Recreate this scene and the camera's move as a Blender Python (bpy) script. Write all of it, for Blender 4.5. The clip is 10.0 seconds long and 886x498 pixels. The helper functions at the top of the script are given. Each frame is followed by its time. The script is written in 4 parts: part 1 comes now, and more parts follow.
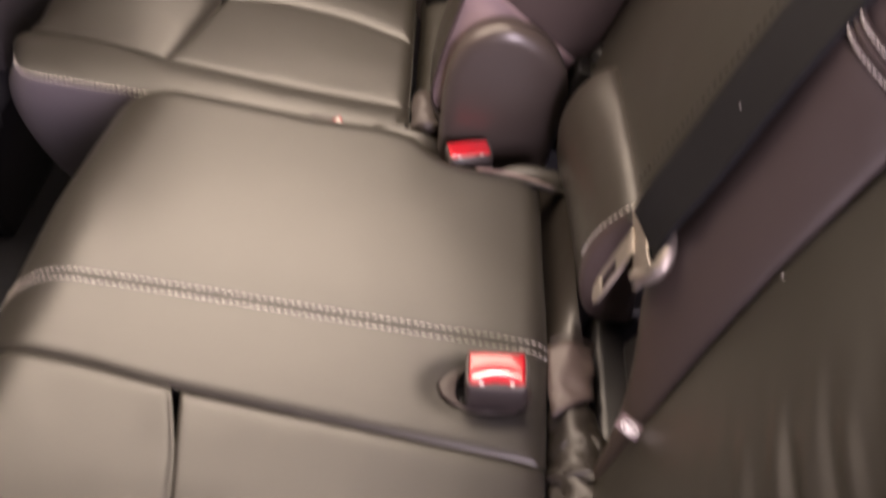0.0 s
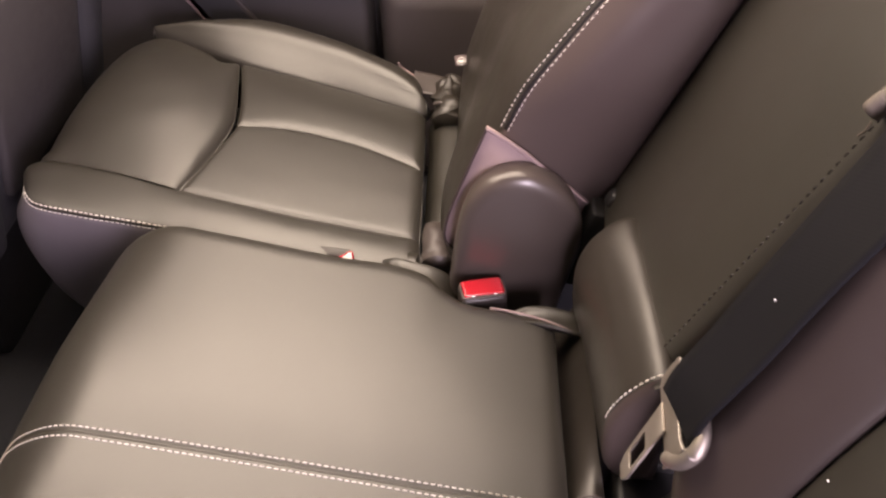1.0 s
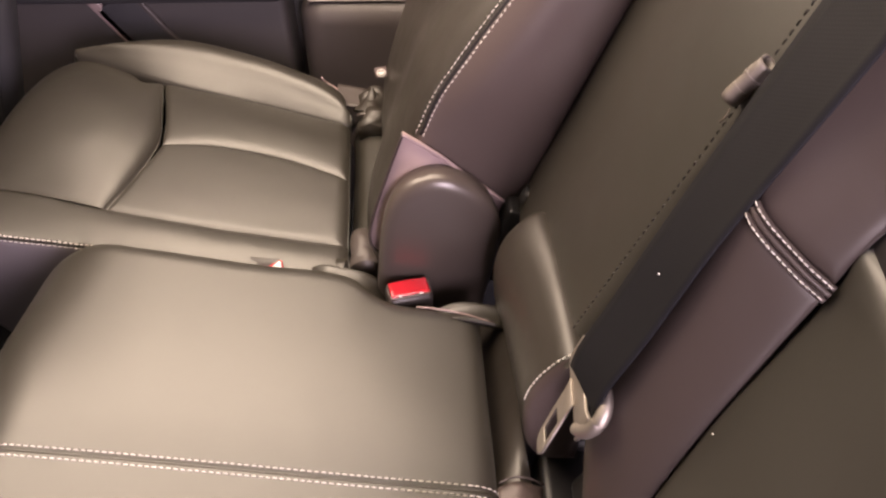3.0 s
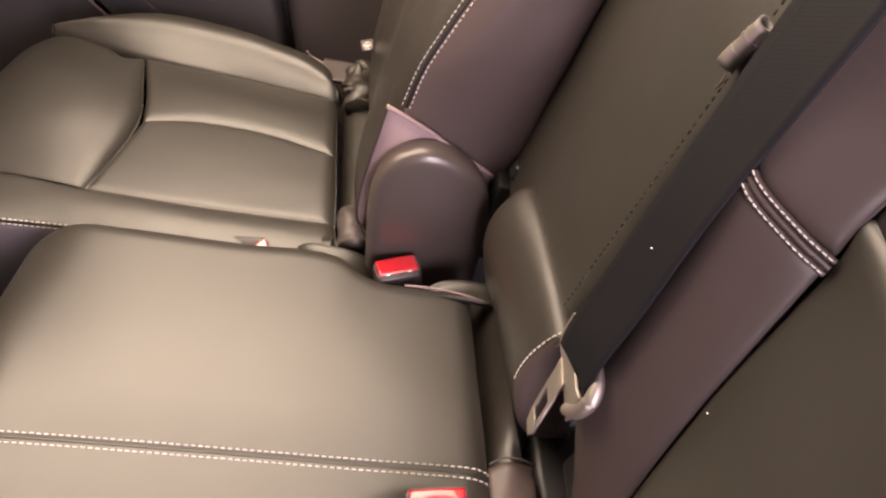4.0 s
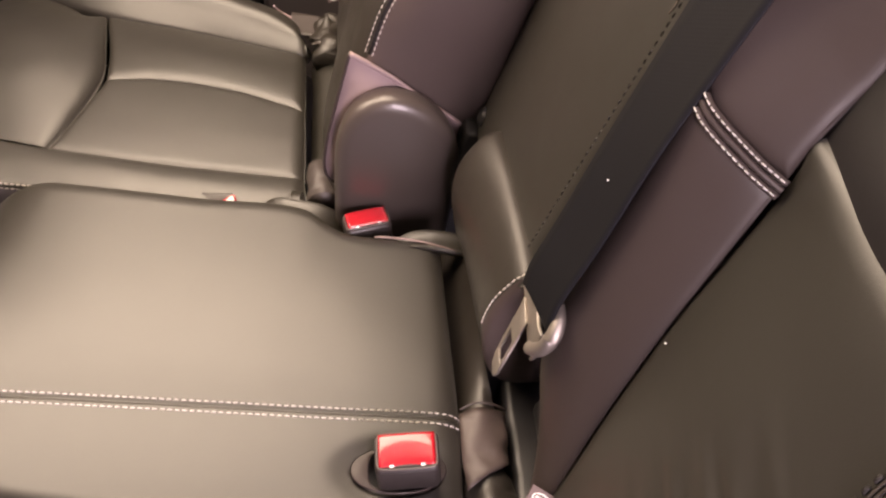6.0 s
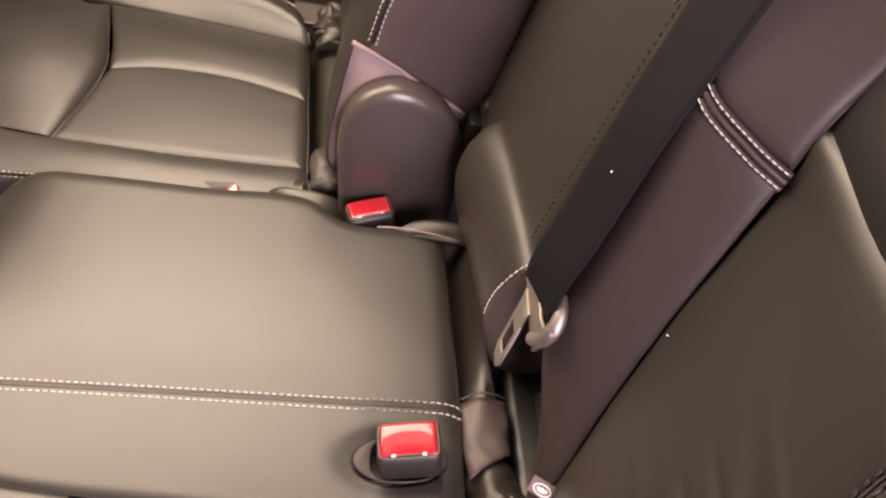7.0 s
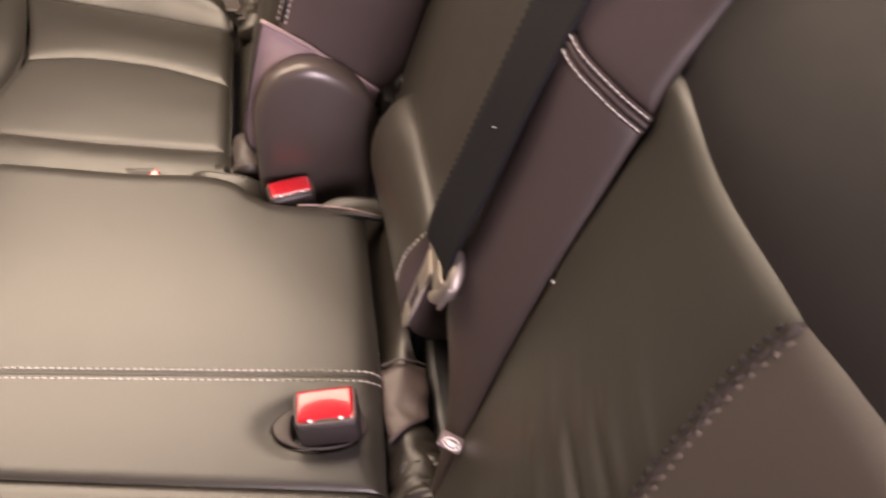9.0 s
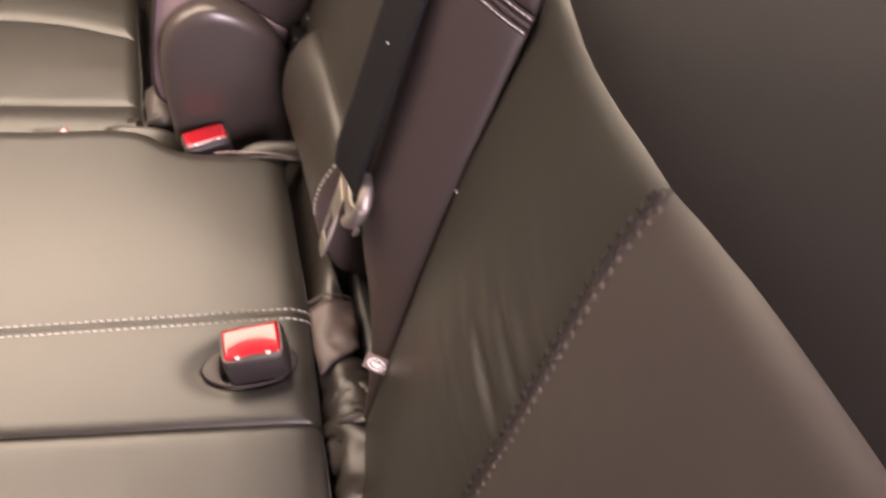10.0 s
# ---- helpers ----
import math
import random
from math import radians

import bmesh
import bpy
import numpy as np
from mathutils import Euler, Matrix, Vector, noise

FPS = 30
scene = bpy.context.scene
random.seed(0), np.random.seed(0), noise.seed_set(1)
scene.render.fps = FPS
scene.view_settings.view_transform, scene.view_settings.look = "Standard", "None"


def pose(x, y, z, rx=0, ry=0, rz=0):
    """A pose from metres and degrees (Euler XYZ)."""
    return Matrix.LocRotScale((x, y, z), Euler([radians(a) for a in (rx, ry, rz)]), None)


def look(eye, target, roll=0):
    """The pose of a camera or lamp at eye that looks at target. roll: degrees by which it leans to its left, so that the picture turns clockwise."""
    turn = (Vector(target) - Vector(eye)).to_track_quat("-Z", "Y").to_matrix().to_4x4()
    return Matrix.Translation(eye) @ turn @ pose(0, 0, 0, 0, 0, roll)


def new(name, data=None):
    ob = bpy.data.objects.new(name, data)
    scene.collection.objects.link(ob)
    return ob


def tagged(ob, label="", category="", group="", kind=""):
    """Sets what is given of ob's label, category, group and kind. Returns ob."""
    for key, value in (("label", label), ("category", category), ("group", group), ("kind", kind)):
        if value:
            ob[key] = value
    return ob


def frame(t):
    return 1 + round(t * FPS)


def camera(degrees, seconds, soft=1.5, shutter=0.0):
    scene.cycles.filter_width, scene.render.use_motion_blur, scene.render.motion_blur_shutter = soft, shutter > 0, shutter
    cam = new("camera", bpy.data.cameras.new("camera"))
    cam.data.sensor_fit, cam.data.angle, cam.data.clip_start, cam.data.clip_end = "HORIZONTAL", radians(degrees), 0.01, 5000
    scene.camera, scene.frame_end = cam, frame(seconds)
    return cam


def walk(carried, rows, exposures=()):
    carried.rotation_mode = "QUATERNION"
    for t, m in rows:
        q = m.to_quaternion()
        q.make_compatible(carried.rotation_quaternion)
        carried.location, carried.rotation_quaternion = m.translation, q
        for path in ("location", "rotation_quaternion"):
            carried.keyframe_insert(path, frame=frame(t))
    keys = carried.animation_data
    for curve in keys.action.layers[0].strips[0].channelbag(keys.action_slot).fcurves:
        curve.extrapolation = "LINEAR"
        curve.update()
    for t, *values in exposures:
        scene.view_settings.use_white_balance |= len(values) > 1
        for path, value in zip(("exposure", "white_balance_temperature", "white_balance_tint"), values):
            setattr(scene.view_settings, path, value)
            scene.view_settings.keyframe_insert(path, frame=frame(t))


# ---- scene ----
# Rear bench of a car, seen from the near door opening. The bench is laid out in its own
# frame: x to the rear of the car, y across to the far door, z up from the cushion; it sits
# on the floor raked back by a few degrees.
RAKE, SEAT_HEIGHT = 6.0, 0.36
BENCH = pose(0, 0, SEAT_HEIGHT, 0, RAKE, 0)
cam = camera(61.5, 10.0, soft=2.3, shutter=0.8)
PATH = [
    (0, (0.044, 0.011, 0.643), (0.084, 1.224, -0.947), 7.7),
    (0.1, (0.038, 0.024, 0.659), (0.074, 1.253, -0.919), 7.6),
    (0.2, (0.038, 0.048, 0.67), (0.042, 1.308, -0.883), 7.2),
    (0.3, (0.021, 0.075, 0.677), (0.042, 1.369, -0.848), 7.5),
    (0.4, (0.014, 0.087, 0.684), (0.038, 1.396, -0.828), 7.5),
    (0.5, (0.014, 0.094, 0.682), (0.031, 1.418, -0.816), 7.1),
    (1, (0.014, 0.078, 0.681), (0.05, 1.434, -0.788), 7.4),
    (1.5, (0.006, 0.061, 0.697), (0.074, 1.432, -0.758), 7.7),
    (2, (0.022, 0.041, 0.711), (0.135, 1.431, -0.722), 7.9),
    (2.5, (0.032, 0.041, 0.708), (0.187, 1.44, -0.713), 8.4),
    (4, (0.048, 0.057, 0.681), (0.24, 1.405, -0.783), 8.7),
    (4.5, (0.048, 0.058, 0.688), (0.246, 1.398, -0.784), 8.9),
    (5, (0.06, 0.049, 0.68), (0.265, 1.381, -0.798), 8.9),
    (5.5, (0.067, 0.045, 0.674), (0.284, 1.355, -0.822), 8.5),
    (6, (0.072, 0.045, 0.665), (0.293, 1.328, -0.853), 8.5),
    (7.5, (0.072, 0.046, 0.667), (0.284, 1.307, -0.871), 8.7),
    (8, (0.076, 0.035, 0.67), (0.297, 1.301, -0.862), 8.8),
    (8.5, (0.082, 0.034, 0.672), (0.321, 1.297, -0.86), 8.8),
    (9, (0.117, 0.011, 0.665), (0.429, 1.26, -0.866), 9.6),
    (9.5, (0.131, 0.0, 0.662), (0.507, 1.213, -0.883), 10.4),
    (10, (0.142, -0.025, 0.655), (0.58, 1.126, -0.921), 10.6),
]
walk(cam, [(t, BENCH @ look(eye, target, roll)) for t, eye, target, roll in PATH],
     [(0.0, -0.17, 6080, 13), (0.4, -0.06, 6060, 13), (1.0, -0.01, 6030, 13), (2.3, 0.14, 6180, 13), (5.0, 0.05, 6370, 13), (7.5, -0.02, 6370, 13), (9.5, -0.08, 6290, 13), (10.0, 0.01, 6210, 13)])

# ---- light ----
world = bpy.data.worlds.new("night_garage")
scene.world = world
world.use_nodes = True
world.node_tree.nodes["Background"].inputs[0].default_value = (0.88, 0.79, 0.82, 1)
world.node_tree.nodes["Background"].inputs[1].default_value = 3.0
scene.view_settings.exposure = 0.0


def area_lamp(name, m, sx, sy, watts, colour):
    data = bpy.data.lights.new(name, "AREA")
    data.shape, data.size, data.size_y, data.energy, data.color = "RECTANGLE", sx, sy, watts, colour
    ob = new(name, data)
    ob.matrix_world = m
    return ob


WARM = (1.0, 0.754, 0.482)
ROOF = (-1.25, 0.22, 0.54, 1.31)  # x0, x1, y0, y1 of the glass roof
area_lamp("roof_light", pose((ROOF[0] + ROOF[1]) / 2, (ROOF[2] + ROOF[3]) / 2, 1.345), ROOF[1] - ROOF[0], ROOF[3] - ROOF[2], 36.0, WARM)
NEAR_OPENING = (0.26, 0.92, 0.58, 1.26)  # x0, x1, z0, z1 of an added near-side light opening, rearward of the doorway
area_lamp("near_side_light", pose((NEAR_OPENING[0] + NEAR_OPENING[1]) / 2, -0.58, (NEAR_OPENING[2] + NEAR_OPENING[3]) / 2, 90), NEAR_OPENING[1] - NEAR_OPENING[0], NEAR_OPENING[3] - NEAR_OPENING[2], 62.0, (1.0, 0.79, 0.84))
FAR_WINDOW = (-1.20, 0.14, 1.07, 1.30)  # x0, x1, z0, z1 of the far side window
area_lamp("window_light", pose((FAR_WINDOW[0] + FAR_WINDOW[1]) / 2, 1.37, (FAR_WINDOW[2] + FAR_WINDOW[3]) / 2, -90), FAR_WINDOW[1] - FAR_WINDOW[0], FAR_WINDOW[3] - FAR_WINDOW[2], 9.2, WARM)


# ---- materials ----
def material(name, colour, rough=0.5, metal=0.0, spec=0.5, coat=0.0):
    m = bpy.data.materials.new(name)
    m.use_nodes = True
    p = m.node_tree.nodes["Principled BSDF"]
    p.inputs["Base Color"].default_value = (*colour, 1)
    p.inputs["Roughness"].default_value = rough
    p.inputs["Metallic"].default_value = metal
    p.inputs["Specular IOR Level"].default_value = spec
    p.inputs["Coat Weight"].default_value = coat
    return m


def grained(name, colour, rough, grain, bump, vary=0.12, metal=0.0, spec=0.5, patch=6.0, rough_vary=0.08, cells=True):
    """A surface with pores at `grain` per metre, and slow changes of colour and gloss."""
    m = material(name, colour, rough, metal, spec)
    nt = m.node_tree
    p = nt.nodes["Principled BSDF"]
    co = nt.nodes.new("ShaderNodeTexCoord")
    big = nt.nodes.new("ShaderNodeTexNoise")
    big.inputs["Scale"].default_value, big.inputs["Detail"].default_value = patch, 4
    nt.links.new(co.outputs["Object"], big.inputs["Vector"])
    mix = nt.nodes.new("ShaderNodeMix")
    mix.data_type = "RGBA"
    mix.inputs[6].default_value = (*[c * (1 - vary) for c in colour], 1)
    mix.inputs[7].default_value = (*[c * (1 + vary) for c in colour], 1)
    nt.links.new(big.outputs["Fac"], mix.inputs[0])
    nt.links.new(mix.outputs[2], p.inputs["Base Color"])
    mid = nt.nodes.new("ShaderNodeTexNoise")
    mid.inputs["Scale"].default_value, mid.inputs["Detail"].default_value = patch * 9, 3
    nt.links.new(co.outputs["Object"], mid.inputs["Vector"])
    ran = nt.nodes.new("ShaderNodeMapRange")
    ran.inputs["To Min"].default_value, ran.inputs["To Max"].default_value = rough - rough_vary, rough + rough_vary
    nt.links.new(mid.outputs["Fac"], ran.inputs["Value"])
    nt.links.new(ran.outputs["Result"], p.inputs["Roughness"])
    if cells:
        fine = nt.nodes.new("ShaderNodeTexVoronoi")
        fine.feature = "DISTANCE_TO_EDGE"
        fine.inputs["Scale"].default_value = grain
        soft = nt.nodes.new("ShaderNodeTexNoise")  # the hide's slow unevenness under its pores
        soft.inputs["Scale"].default_value, soft.inputs["Detail"].default_value = 55, 2
        nt.links.new(co.outputs["Object"], soft.inputs["Vector"])
        add = nt.nodes.new("ShaderNodeMath")
        add.operation = "MULTIPLY_ADD"
        add.inputs[1].default_value = 1.6
        nt.links.new(soft.outputs["Fac"], add.inputs[0])
        nt.links.new(fine.outputs["Distance"], add.inputs[2])
        height = add.outputs[0]
    else:
        fine = nt.nodes.new("ShaderNodeTexNoise")
        fine.inputs["Scale"].default_value, fine.inputs["Detail"].default_value = grain, 3
        height = fine.outputs["Fac"]
    nt.links.new(co.outputs["Object"], fine.inputs["Vector"])
    b = nt.nodes.new("ShaderNodeBump")
    b.inputs["Strength"].default_value, b.inputs["Distance"].default_value = bump, 0.0006
    nt.links.new(height, b.inputs["Height"])
    nt.links.new(b.outputs["Normal"], p.inputs["Normal"])
    return m


def woven(name, colour, rough, period, bump):
    """Webbing: slanted cross ribs broken by the lengthwise yarns, with uneven wear."""
    m = material(name, colour, rough, spec=0.18)
    nt = m.node_tree
    p = nt.nodes["Principled BSDF"]
    uv = nt.nodes.new("ShaderNodeTexCoord")
    waves = []
    for turn, scale, warp in ((0.5, 0.314 / period, 2.5), (-0.55, 0.314 / (period * 1.3), 1.0)):
        spin = nt.nodes.new("ShaderNodeMapping")
        spin.inputs["Rotation"].default_value = (0, 0, turn)
        nt.links.new(uv.outputs["UV"], spin.inputs["Vector"])
        w = nt.nodes.new("ShaderNodeTexWave")
        w.wave_type, w.bands_direction, w.wave_profile = "BANDS", "Y", "SIN"
        w.inputs["Scale"].default_value, w.inputs["Distortion"].default_value, w.inputs["Detail"].default_value = scale, warp, 3
        w.inputs["Detail Scale"].default_value = 2.0
        nt.links.new(spin.outputs["Vector"], w.inputs["Vector"])
        waves.append(w)
    both = nt.nodes.new("ShaderNodeMath")
    both.operation = "MULTIPLY"
    nt.links.new(waves[0].outputs["Fac"], both.inputs[0])
    nt.links.new(waves[1].outputs["Fac"], both.inputs[1])
    b = nt.nodes.new("ShaderNodeBump")
    b.inputs["Strength"].default_value, b.inputs["Distance"].default_value = bump, 0.0010
    nt.links.new(both.outputs[0], b.inputs["Height"])
    nt.links.new(b.outputs["Normal"], p.inputs["Normal"])
    mix = nt.nodes.new("ShaderNodeMix")
    mix.data_type = "RGBA"
    mix.inputs[6].default_value = (*[c * 0.9 for c in colour], 1)
    mix.inputs[7].default_value = (*[c * 1.2 for c in colour], 1)
    nt.links.new(both.outputs[0], mix.inputs[0])
    nt.links.new(mix.outputs[2], p.inputs["Base Color"])
    return m


OLIVE = grained("taupe_leather", (0.0265, 0.0238, 0.0190), 0.41, 750, 0.16, vary=0.06, spec=0.80, rough_vary=0.03)
BROWN = grained("brown_leather", (0.0255, 0.0215, 0.0175), 0.42, 750, 0.16, vary=0.06, spec=0.60)
# lighter copy of the mauve leather: brighter light put into the colour
MAUVE_LIT = grained("mauve_leather_lit", (0.076, 0.058, 0.053), 0.45, 750, 0.16, vary=0.06, spec=0.4)
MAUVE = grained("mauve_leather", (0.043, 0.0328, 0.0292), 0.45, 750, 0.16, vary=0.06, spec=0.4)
UMBER = grained("umber_leather", (0.051, 0.0415, 0.0385), 0.50, 750, 0.16, vary=0.06, spec=0.6)
VINYL = grained("purple_black_vinyl", (0.013, 0.011, 0.012), 0.55, 750, 0.16, vary=0.06, spec=0.36)
PURPLE = grained("purple_grey_vinyl", (0.125, 0.112, 0.128), 0.48, 750, 0.16, vary=0.06)
CLOTH = grained("mauve_cloth", (0.27, 0.20, 0.20), 0.75, 1500, 0.25, vary=0.08, cells=False)
PLASTIC = grained("brown_plastic", (0.066, 0.053, 0.047), 0.34, 700, 0.05, vary=0.05, spec=0.7, rough_vary=0.03, cells=False)
BLACK = grained("black_plastic", (0.019, 0.018, 0.019), 0.40, 1300, 0.12, vary=0.08)
THREAD = grained("pale_thread", (0.55, 0.52, 0.49), 0.6, 3000, 0.3, cells=False)
DARK_THREAD = grained("dark_thread", (0.012, 0.009, 0.008), 0.7, 3000, 0.3, cells=False)
TAN_THREAD = grained("tan_thread", (0.105, 0.085, 0.072), 0.7, 3000, 0.3, cells=False)
WEB = woven("dark_webbing", (0.0062, 0.0061, 0.0080), 0.66, 0.0019, 0.07)
RIM = grained("brown_rim_plastic", (0.060, 0.047, 0.044), 0.34, 1300, 0.08, vary=0.05)
HOUSING = grained("brown_black_plastic", (0.032, 0.026, 0.025), 0.40, 1300, 0.12, vary=0.08)
KEEPER = grained("worn_taupe_leather", (0.15, 0.13, 0.115), 0.5, 900, 0.2, vary=0.15, patch=40)
STEEL = grained("brushed_steel", (0.36, 0.325, 0.295), 0.56, 900, 0.05, metal=1.0, cells=False)
RED = material("red_button", (0.42, 0.010, 0.02), 0.22, coat=1.0)
PALE = material("pale_print", (0.85, 0.82, 0.80), 0.4)
TAG = grained("tag_cloth", (0.15, 0.11, 0.11), 0.6, 2500, 0.3, cells=False)
CARPET = grained("dark_carpet", (0.010, 0.0105, 0.014), 0.95, 900, 0.9, cells=False, vary=0.3, patch=14)
TRIM = grained("dark_door_trim", (0.056, 0.050, 0.052), 0.5, 1200, 0.15, vary=0.08)
TRIM_LIGHT = grained("grey_door_trim", (0.062, 0.052, 0.052), 0.5, 1200, 0.15, vary=0.08)
SOFT_DARK = grained("soft_black_vinyl", (0.040, 0.039, 0.045), 0.55, 900, 0.2, vary=0.1)
HEADLINER = grained("dark_headliner", (0.045, 0.042, 0.042), 0.9, 1800, 0.3, cells=False)
PAINT = grained("cabin_paint", (0.05, 0.048, 0.052), 0.6, 900, 0.1, cells=False)
BRIGHT = grained("satin_trim", (0.26, 0.20, 0.20), 0.42, 900, 0.05, cells=False)
# the grey trim made paler, its lit top edge put into the colour
LEDGE_LIT = grained("lit_grey_trim", (0.26, 0.21, 0.21), 0.4, 1200, 0.1)
EMBLEM = material("woven_emblem", (0.86, 0.84, 0.82), 0.45)
LENS = material("lamp_lens", (0.8, 0.8, 0.8), 0.4)
LENS.node_tree.nodes["Principled BSDF"].inputs["Emission Color"].default_value = (1.0, 0.86, 0.72, 1)
LENS.node_tree.nodes["Principled BSDF"].inputs["Emission Strength"].default_value = 80.0
LINT = material("white_lint", (0.85, 0.85, 0.85), 0.8)


# ---- building tools ----
def thing(name, label, category, base=(0, 0, 0), group="", kind="", frame_of=BENCH):
    ob = new(name)
    ob.empty_display_size = 0.05
    ob.matrix_world = frame_of @ Matrix.Translation(base)
    ob["base"] = base
    return tagged(ob, label, category, group, kind)


def link(name, mesh, mat, parent, label=""):
    ob = new(name, mesh)
    if mat:
        mesh.materials.append(mat)
    if parent is not None:
        ob.parent = parent
        top = parent
        if "base" in top.keys():
            ob.matrix_basis = Matrix.Translation([-b for b in top["base"]])
    if label:
        ob["label"] = label
    return ob


def part(name, bm, mat, parent, label="", smooth=True):
    """One bmesh as one mesh object under a thing or a part."""
    bmesh.ops.recalc_face_normals(bm, faces=bm.faces)
    mesh = bpy.data.meshes.new(name)
    bm.to_mesh(mesh)
    bm.free()
    mesh.polygons.foreach_set("use_smooth", [smooth] * len(mesh.polygons))
    return link(name, mesh, mat, parent, label)


def raw(name, verts, faces, mat, parent, label="", smooth=True):
    mesh = bpy.data.meshes.new(name)
    mesh.from_pydata([tuple(map(float, v)) for v in verts], [], faces)
    mesh.polygons.foreach_set("use_smooth", [smooth] * len(mesh.polygons))
    mesh.update()
    return link(name, mesh, mat, parent, label)


def dense(points, per=14):
    """A smooth curve through the points (Catmull-Rom)."""
    p = np.array(points, float)
    if len(p) == 2:
        return p[0] + (p[1] - p[0]) * np.linspace(0, 1, per * 2)[:, None]
    p = np.vstack([2 * p[0] - p[1], p, 2 * p[-1] - p[-2]])
    s = np.linspace(0, 1, per, endpoint=False)[:, None]
    out = []
    for a, b, c, d in zip(p[:-3], p[1:-2], p[2:-1], p[3:]):
        out.append(0.5 * (2 * b + (c - a) * s + (2 * a - 5 * b + 4 * c - d) * s**2 + (3 * b - a - 3 * c + d) * s**3))
    return np.vstack(out + [p[-2:-1]])


def along(points, at, smooth=True):
    """Points of a curve at the given parts (0 to 1) of its length."""
    p = dense(points) if smooth else np.array(points, float)
    run = np.concatenate([[0], np.cumsum(np.linalg.norm(np.diff(p, axis=0), axis=1))])
    return np.stack([np.interp(np.array(at) * run[-1], run, p[:, k]) for k in range(3)], 1)


def gather(n, much=0.55):
    """Steps from 0 to 1 that crowd towards both ends."""
    s = np.linspace(0, 1, n)
    return much * (1 - np.cos(np.pi * s)) / 2 + (1 - much) * s


def unit(v):
    return v / np.maximum(np.linalg.norm(v, axis=-1, keepdims=True), 1e-9)


SEAM, TIGHT = (0.012, 0.005, 0.02), (0.006, 0.003, 0.012)


def panel(name, parent, mat, curves, edges=(SEAM, SEAM, SEAM, SEAM), puff=0.0, n=(60, 36), facing=(0, 0, 1), relief=None, label="", uneven=0.0008):
    """An upholstered panel lofted through curves. edges: how the first curve, the last curve, the curves' starts and
    their ends turn down into a seam (reach, depth, hem). Returns the object and the surface's points and normals."""
    us, vs = gather(n[0]), gather(n[1])
    rows = [along(c, us) for c in curves]
    g = np.stack([along([r[i] for r in rows], vs, len(rows) > 2) for i in range(n[0])], 1)
    nrm = unit(np.cross(np.gradient(g, axis=1), np.gradient(g, axis=0)))
    flip = float((nrm @ np.array(facing)).mean()) < 0
    nrm = -nrm if flip else nrm
    lu = np.linalg.norm(np.diff(g, axis=1), axis=2)
    lu = np.concatenate([np.zeros((n[1], 1)), np.cumsum(lu, 1)], 1)
    lv = np.linalg.norm(np.diff(g, axis=0), axis=2)
    lv = np.concatenate([np.zeros((1, n[0])), np.cumsum(lv, 0)], 0)
    far = (lv, lv[-1:] - lv, lu, lu[:, -1:] - lu)
    off = np.zeros(g.shape[:2])
    for d, e in zip(far, edges):
        if e:
            k = np.clip(1 - d / e[0], 0, 1) ** 2
            off = np.minimum(off, -e[1] * (1 - np.sqrt(1 - k)))
    uu, vv = np.meshgrid(us, vs)
    off = off + puff * (np.sin(np.pi * uu) * np.sin(np.pi * vv)) ** 0.6
    if relief is not None:
        off = off + relief(g, uu, vv)
    elif uneven:
        off = off + uneven * (wobble(g, 11.0, 2.0) + 0.45 * wobble(g, 31.0, 7.0))
    p = g + nrm * off[..., None]
    nv, nu = n[1], n[0]
    verts = list(p.reshape(-1, 3))
    faces = [(j * nu + i, j * nu + i + 1, (j + 1) * nu + i + 1, (j + 1) * nu + i) for j in range(nv - 1) for i in range(nu - 1)]
    hems = [e[2] if e else 0.0 for e in edges]
    for (js, is_), hem in (((0, None), hems[0]), ((nv - 1, None), hems[1]), ((None, 0), hems[2]), ((None, nu - 1), hems[3])):
        if hem:
            loop = [(js, i) for i in range(nu)] if js is not None else [(j, is_) for j in range(nv)]
            start = len(verts)
            verts += [p[j, i] - nrm[j, i] * hem for j, i in loop]
            ring = [j * nu + i for j, i in loop]
            faces += [(ring[q], ring[q + 1], start + q + 1, start + q) for q in range(len(ring) - 1)]
    ob = raw(name, verts, faces, mat, parent, label)
    return ob, p, nrm


def line_on(surface, edge, distance):
    """The line on a panel's surface at a distance from one of its edges: 0 first curve, 1 last, 2 starts, 3 ends."""
    p = surface if edge < 2 else surface.transpose(1, 0, 2)
    p = p[::-1] if edge % 2 else p
    run = np.concatenate([np.zeros((1, p.shape[1])), np.cumsum(np.linalg.norm(np.diff(p, axis=0), axis=2), 0)], 0)
    return np.stack([[np.interp(distance, run[:, i], p[:, i, k]) for k in range(3)] for i in range(p.shape[1])])


